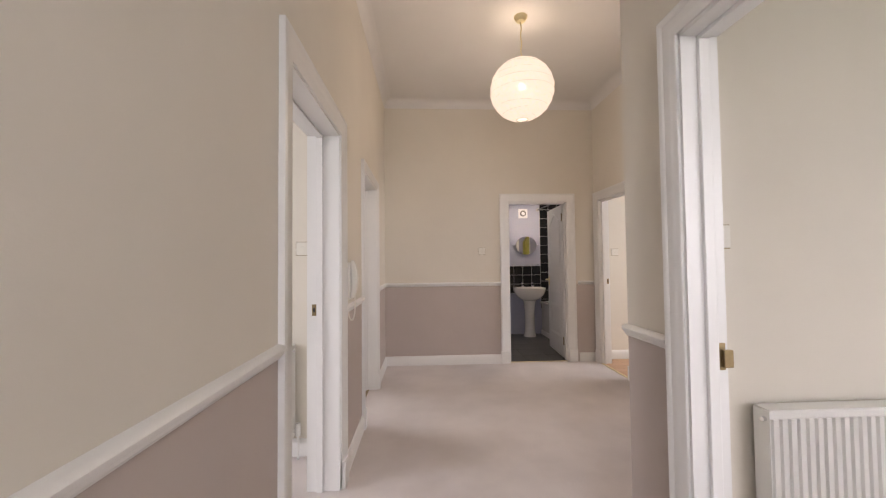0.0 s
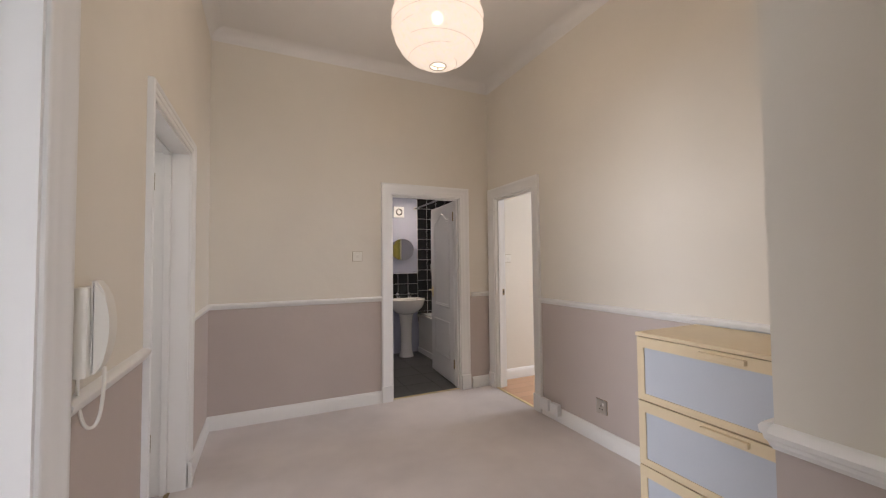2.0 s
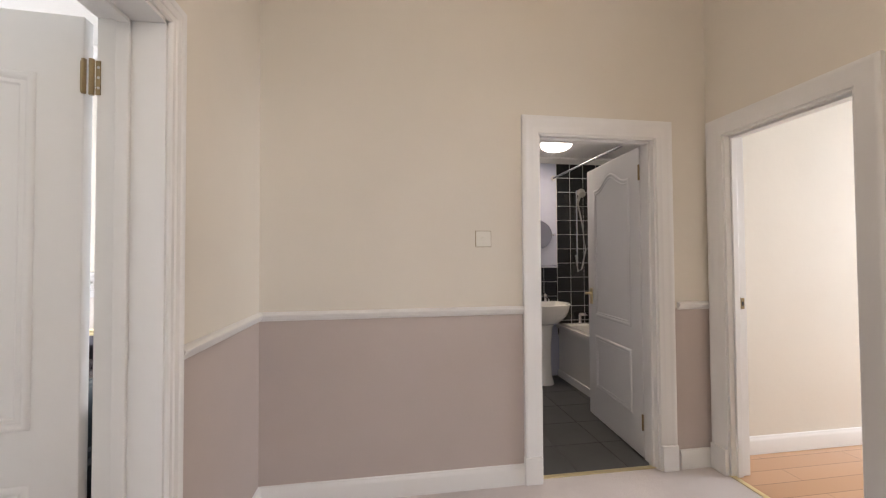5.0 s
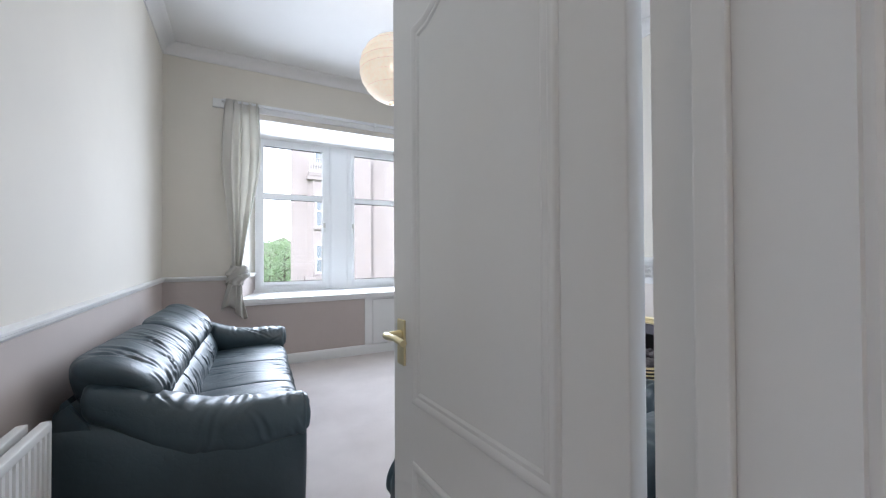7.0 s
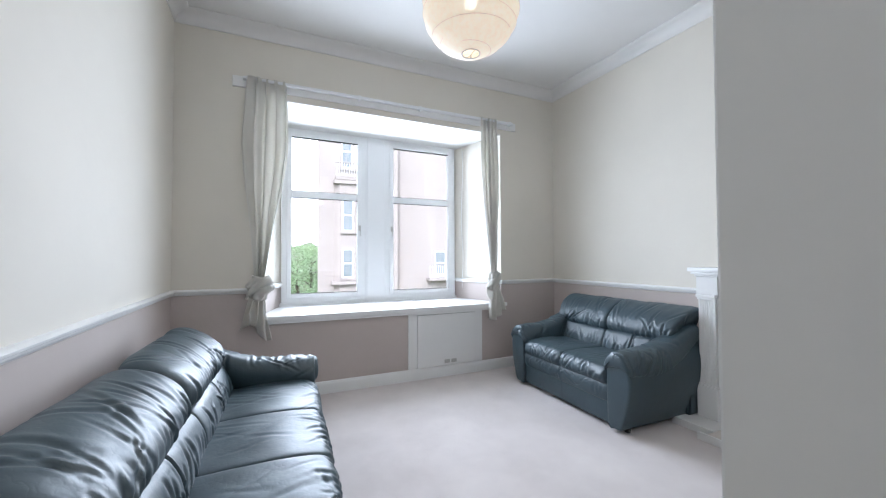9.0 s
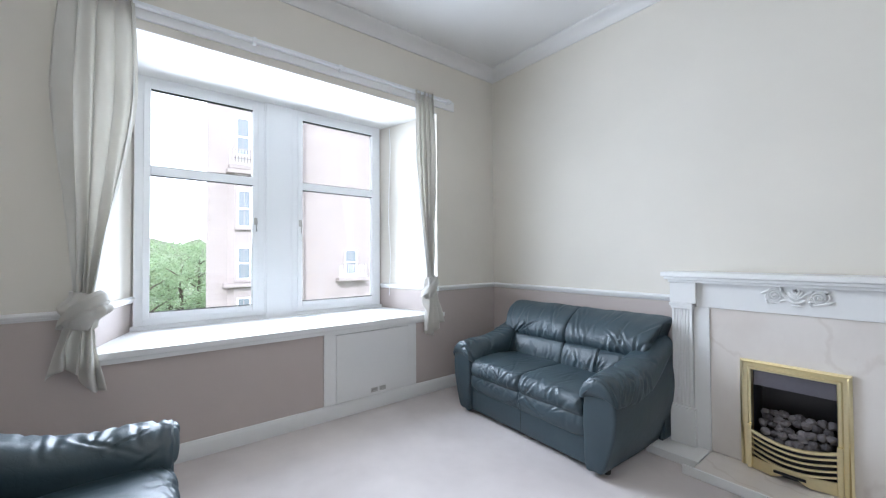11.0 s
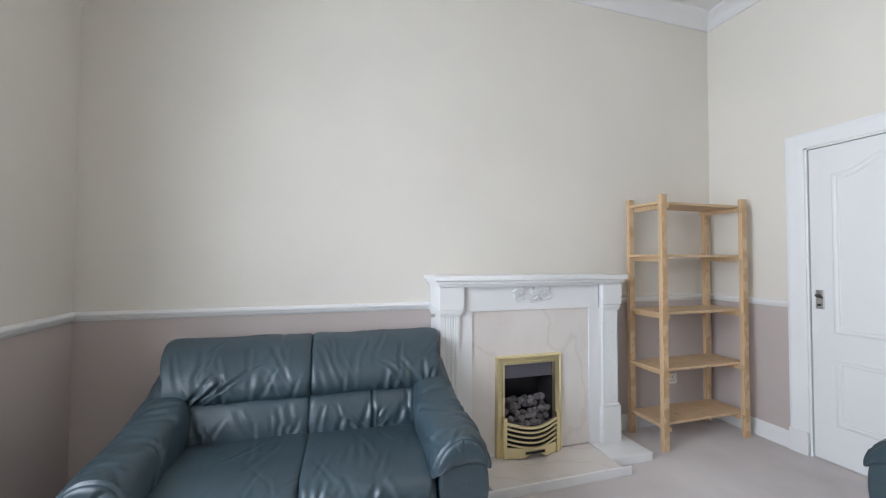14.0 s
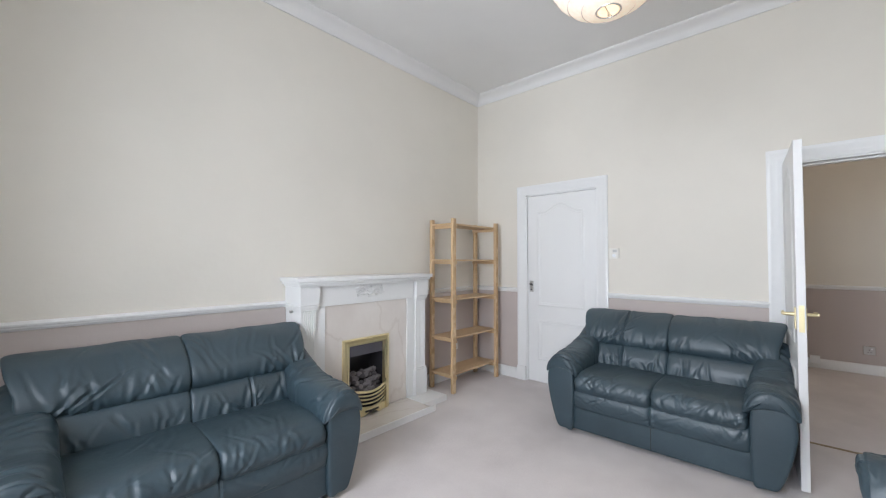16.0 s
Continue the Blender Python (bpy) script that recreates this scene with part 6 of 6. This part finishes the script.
cloth.modifiers.new("thickness", "SOLIDIFY").thickness = 0.006

gs = thing("glass_shelf", "clear glass shelf on chrome brackets above the basin", "shelf")
part("glass", box(bmesh.new(), 1.98, 2.48, BN - 0.12, BN - 0.012, 1.185, 1.191), M_GLASS, gs)
for x in (2.02, 2.44):
    part("bracket", cyl(bmesh.new(), (x, BN - 0.03, 1.188), (x, BN, 1.188), 0.012), M_CHROME, gs, smooth=True)

bl = thing("ceiling_lamp", "round opal glass bathroom ceiling lamp, lit", "ceiling lamp")
bm = lathe(bmesh.new(), [(0.04, -0.075), (0.10, -0.068), (0.135, -0.045), (0.145, -0.02), (0.145, -0.012)], 32, (2.24, 6.30, BC))
part("diffuser", bm, M_BATHLAMP, bl, smooth=True)
part("base", cyl(bmesh.new(), (2.24, 6.30, BC - 0.012), (2.24, 6.30, BC), 0.15), M_UPVC, bl)

for name, x0, x1, y0, y1, lab in (("threshold_bathroom", D_BATH[0], D_BATH[1], HN + 0.02, HN + 0.05, "brass carpet threshold strip"), ("threshold_kitchen", HE - 0.005, HE + 0.025, D_KIT[0], D_KIT[1], "brass carpet threshold strip"), ("threshold_living", -0.10, -0.075, D_LIV[0] + 0.012, D_LIV[1] - 0.012, "thin metal carpet threshold strip")):
    tagged(mesh_object(name, box(bmesh.new(), x0, x1, y0, y1, 0.0, 0.005, bev=0.002), M_OLDBRASS if "living" in name else M_BRASS), lab, "threshold", kind="structure")


# ---- outside: street, tenements, trees ----
slab("ground", -900, 900, -900, 900, -7.4, -7.2, M_LAWN, "grassy ground reaching the hills", "ground")
slab("road", -16.5, -8.5, -200, 300, -7.2, -7.19, M_ROADTOP, "asphalt street", "road")


M_FROST_OUT = plain("sky_lit_window_glass", (0.20, 0.23, 0.25), 0.15, 0.0, 20, 0.1, 0.02, 0.002, 0.5)


def sash_window(parent, x, y0, y1, z0, z1):
    """A white sash window set in a stone wall that faces +x."""
    win = part("window", boxes((x - 0.06, x + 0.05, y0, y0 + 0.09, z0, z1), (x - 0.06, x + 0.05, y1 - 0.09, y1, z0, z1), (x - 0.06, x + 0.05, y0 + 0.09, y1 - 0.09, z0, z0 + 0.09), (x - 0.06, x + 0.05, y0 + 0.09, y1 - 0.09, z1 - 0.09, z1),
                               (x - 0.04, x + 0.04, y0 + 0.09, y1 - 0.09, (z0 + z1) / 2 - 0.05, (z0 + z1) / 2 + 0.05)), M_UPVC, parent)
    m2 = (y0 + y1) / 2
    for a, b in ((y0 + 0.09, m2 - 0.02), (m2 + 0.02, y1 - 0.09)):
        for c, d in ((z0 + 0.09, (z0 + z1) / 2 - 0.05), ((z0 + z1) / 2 + 0.05, z1 - 0.09)):
            part("pane", boxes((x + 0.004, x + 0.014, a, b, c, d)), M_FROST_OUT, win)
    part("sill", boxes((x, x + 0.16, y0 - 0.12, y1 + 0.12, z0 - 0.16, z0)), M_STONE, parent)


def balcony(parent, x, y0, y1, z, wide):
    part("balcony", boxes((x, x + wide, y0, y1, z - 0.22, z), (x + wide - 0.08, x + wide, y0, y1, z + 0.92, z + 1.0)), M_STONE, parent, "stone balcony with a white railing")
    rail2 = part("railing", boxes((x + wide - 0.07, x + wide - 0.02, y0, y1, z + 0.08, z + 0.12)), M_UPVC, parent, "white metal balcony railing")
    for i in range(int((y1 - y0) / 0.17)):
        part("baluster", boxes((x + wide - 0.06, x + wide - 0.03, y0 + 0.05 + i * 0.17, y0 + 0.085 + i * 0.17, z, z + 0.92)), M_UPVC, rail2)


TX = -28.0     # face of the tenements across the street


def corner_tenement():
    """The end of the terrace: a column of paired windows near the corner, then blank wall."""
    ob = thing("tenement", "pale sandstone corner tenement with paired sash windows", "building", "tenements across the street")
    bm = prism(bmesh.new(), [(TX - 11, 9.0), (TX, 7.0), (TX, 12.7), (TX - 11, 12.7)], "z", -7.2, 13.2)
    part("wall", bm, M_STONE, ob)
    bm = prism(bmesh.new(), [(TX, 8.1), (TX + 0.45, 8.4), (TX + 0.45, 10.45), (TX, 10.75)], "z", -7.2, 6.4)
    part("bay", bm, M_STONE, ob, "shallow stone bay")
    part("ledge", boxes((TX, TX + 0.75, 7.85, 11.0, -0.55, -0.3)), M_STONE, ob, "moulded stone ledge")
    part("cornice", boxes((TX, TX + 0.35, 7.0, 12.7, 13.2, 13.6), (TX, TX + 0.6, 8.0, 10.9, 6.4, 6.65)), M_STONE, ob)
    for z0, z1 in ((-6.2, -4.4), (-3.0, -1.2), (-0.1, 1.9), (3.1, 5.4)):
        for y in (8.55, 9.55):
            sash_window(ob, TX + 0.45, y, y + 0.78, z0, z1)
    balcony(ob, TX, 8.1, 10.8, 6.9, 0.58)
    for y in (8.55, 9.55):
        sash_window(ob, TX, y, y + 0.78, 7.6, 10.0)
    bm = prism(bmesh.new(), [(TX - 11, 13.6), (TX - 0.5, 13.6), (TX - 5.7, 16.2)], "y", 9.0, 12.7)
    part("roof", bm, M_SLATE, ob)
    return ob


def row_tenement():
    """The longer block beside it, set back a little, with a balcony and far-spaced windows."""
    ob = thing("tenement", "pale sandstone tenement with a railed balcony", "building", "tenements across the street")
    x = TX - 0.7
    part("wall", boxes((x - 10, x, 12.705, 46, -7.2, 11.0)), M_STONE, ob)
    part("cornice", boxes((x, x + 0.3, 12.705, 46, 11.0, 11.35)), M_STONE, ob)
    part("roof", prism(bmesh.new(), [(x - 10, 11.0), (x - 0.3, 11.0), (x - 5.2, 13.8)], "y", 12.705, 46), M_SLATE, ob)
    balcony(ob, x, 15.3, 17.6, -0.3, 0.7)
    for y in (16.0, 22.0, 25.0, 31.0, 34.0, 40.0):
        for z0 in (-3.6, -0.1, 3.2, 6.5):
            if y > 20 or z0 == -0.1:
                sash_window(ob, x, y, y + 1.0, z0, z0 + 1.9)
    return ob


corner_tenement()
row_tenement()


def tree(name, x, y, h, seed):
    r = random.Random(seed)
    ob = thing(name, "leafy broadleaf tree behind the street", "tree", "trees beyond the street", pose(x, y, -7.2))
    bm = bmesh.new()
    tube(bm, [(0, 0, 0), (0.1, 0.05, h * 0.25), (0.0, 0.1, h * 0.5), (0.1, 0.1, h * 0.75)], [h * 0.03, h * 0.024, h * 0.016, h * 0.006], 10)
    tips = []
    for k in range(9):
        a, z = k * 2.4 + r.random(), h * (0.08 + 0.075 * k)
        q = (math.cos(a) * h * r.uniform(0.18, 0.3), math.sin(a) * h * r.uniform(0.18, 0.3), z + h * r.uniform(0.08, 0.2))
        tube(bm, [(0.05, 0.08, z), (q[0] * 0.5, q[1] * 0.5, z + (q[2] - z) * 0.6), q], [h * 0.011, h * 0.007, h * 0.003], 7)
        tips.append(Vector(q))
    part("trunk", bm, M_BARK, ob, smooth=True)
    tips.append(Vector((0, 0, h * 0.88)))
    verts, faces = [], []
    for t in tips:
        for c in range(9):
            g = t + Vector((r.gauss(0, 1), r.gauss(0, 1), r.gauss(0, 0.7))) * h * 0.085
            for k in range(34):
                p = g + Vector((r.gauss(0, 1), r.gauss(0, 1), r.gauss(0, 0.8))) * h * 0.035
                u = Vector((r.uniform(-1, 1), r.uniform(-1, 1), r.uniform(-0.6, 0.6))).normalized()
                w = u.cross(Vector((r.uniform(-1, 1), r.uniform(-1, 1), 1))).normalized()
                s = h * r.uniform(0.011, 0.020)
                i = len(verts)
                verts += [p - u * s, p + w * s * 0.5, p + u * s, p - w * s * 0.5]
                faces.append((i, i + 1, i + 2, i + 3))
    me = bpy.data.meshes.new("crown")
    me.from_pydata(verts, [], faces)
    me.materials.append(M_LEAF)
    c = new("crown", me)
    c.parent = ob
    return ob


t0 = tree("tree", -46, 4.2, 9.8, 1)
t1 = tree("tree", -52, 1.2, 10.6, 2)
rt = random.Random(8)
for k in range(24):
    y = -14 + k * 1.7 + rt.uniform(-0.8, 0.8)
    x = -50 - rt.uniform(0, 30)
    copy_thing(rt.choice((t0, t1)), pose(x, y, -7.2 + rt.uniform(0, 1.5), 0, 0, rt.uniform(0, 360)))
bm = bmesh.new()
nn = 60
rows_ = []
for j in range(7):
    d = 120 + j * 55
    rows_.append([bm.verts.new((-d, -220 + k * 7.5, -7.3 + (j / 6) ** 1.2 * (24 + 10 * noise.noise((k * 0.31, j * 0.4, 2.0)) + 4 * noise.noise((k * 0.9, j, 5.0))) )) for k in range(nn)])
for a, b in zip(rows_, rows_[1:]):
    for k in range(nn - 1):
        bm.faces.new((a[k], a[k + 1], b[k + 1], b[k]))
tagged(mesh_object("backdrop_hill", bm, M_LAWN, True), "wooded green hills on the horizon", "hill", kind="structure")


# ---- tiles, the nearest pieces last ----
def tile_mesh(name, w, h, t, mat):
    bm = box(bmesh.new(), -w / 2, w / 2, -t, 0, -h / 2, h / 2, bev=0.0025, seg=1)
    bmesh.ops.recalc_face_normals(bm, faces=bm.faces[:])
    me = bpy.data.meshes.new(name)
    bm.to_mesh(me)
    bm.free()
    me.materials.append(mat)
    return me


wall_tile = tile_mesh("tile", P - 0.006, P - 0.006, 0.007, M_TILE)


def lay(parent, x, y, z, rz=0.0):
    o = new("tile", wall_tile)
    o.parent = parent
    o.matrix_local = pose(x, y, z, 0, 0, rz)


for k in range(9):
    for j in range(3):
        lay(tile_backing, 2.49 - P * (k + 0.5), BN - 0.003, 1.168 - P * (j + 0.5))
for k in range(4):
    for j in range(12):
        lay(tile_backing, 2.49 + P * (k + 0.5), BN - 0.003, BC - 0.062 - P * (j + 0.5))
for k in range(7):
    for j in range(12):
        lay(tile_side, BE - 0.003, BN - 0.012 - P * (k + 0.5), BC - 0.062 - P * (j + 0.5), 90)
bm = box(bmesh.new(), -0.1635, 0.1635, -0.1635, 0.1635, -0.004, 0.006, bev=0.002, seg=1)
bmesh.ops.recalc_face_normals(bm, faces=bm.faces[:])
floor_tile = bpy.data.meshes.new("tile")
bm.to_mesh(floor_tile)
bm.free()
floor_tile.materials.append(M_FLOOR_TILE)
for i in range(5):
    for j in range(6):
        o = new("tile", floor_tile)
        o.parent = floor_bath
        o.matrix_local = pose(1.285 + 0.33 * i, 5.235 + 0.33 * j, -0.008)
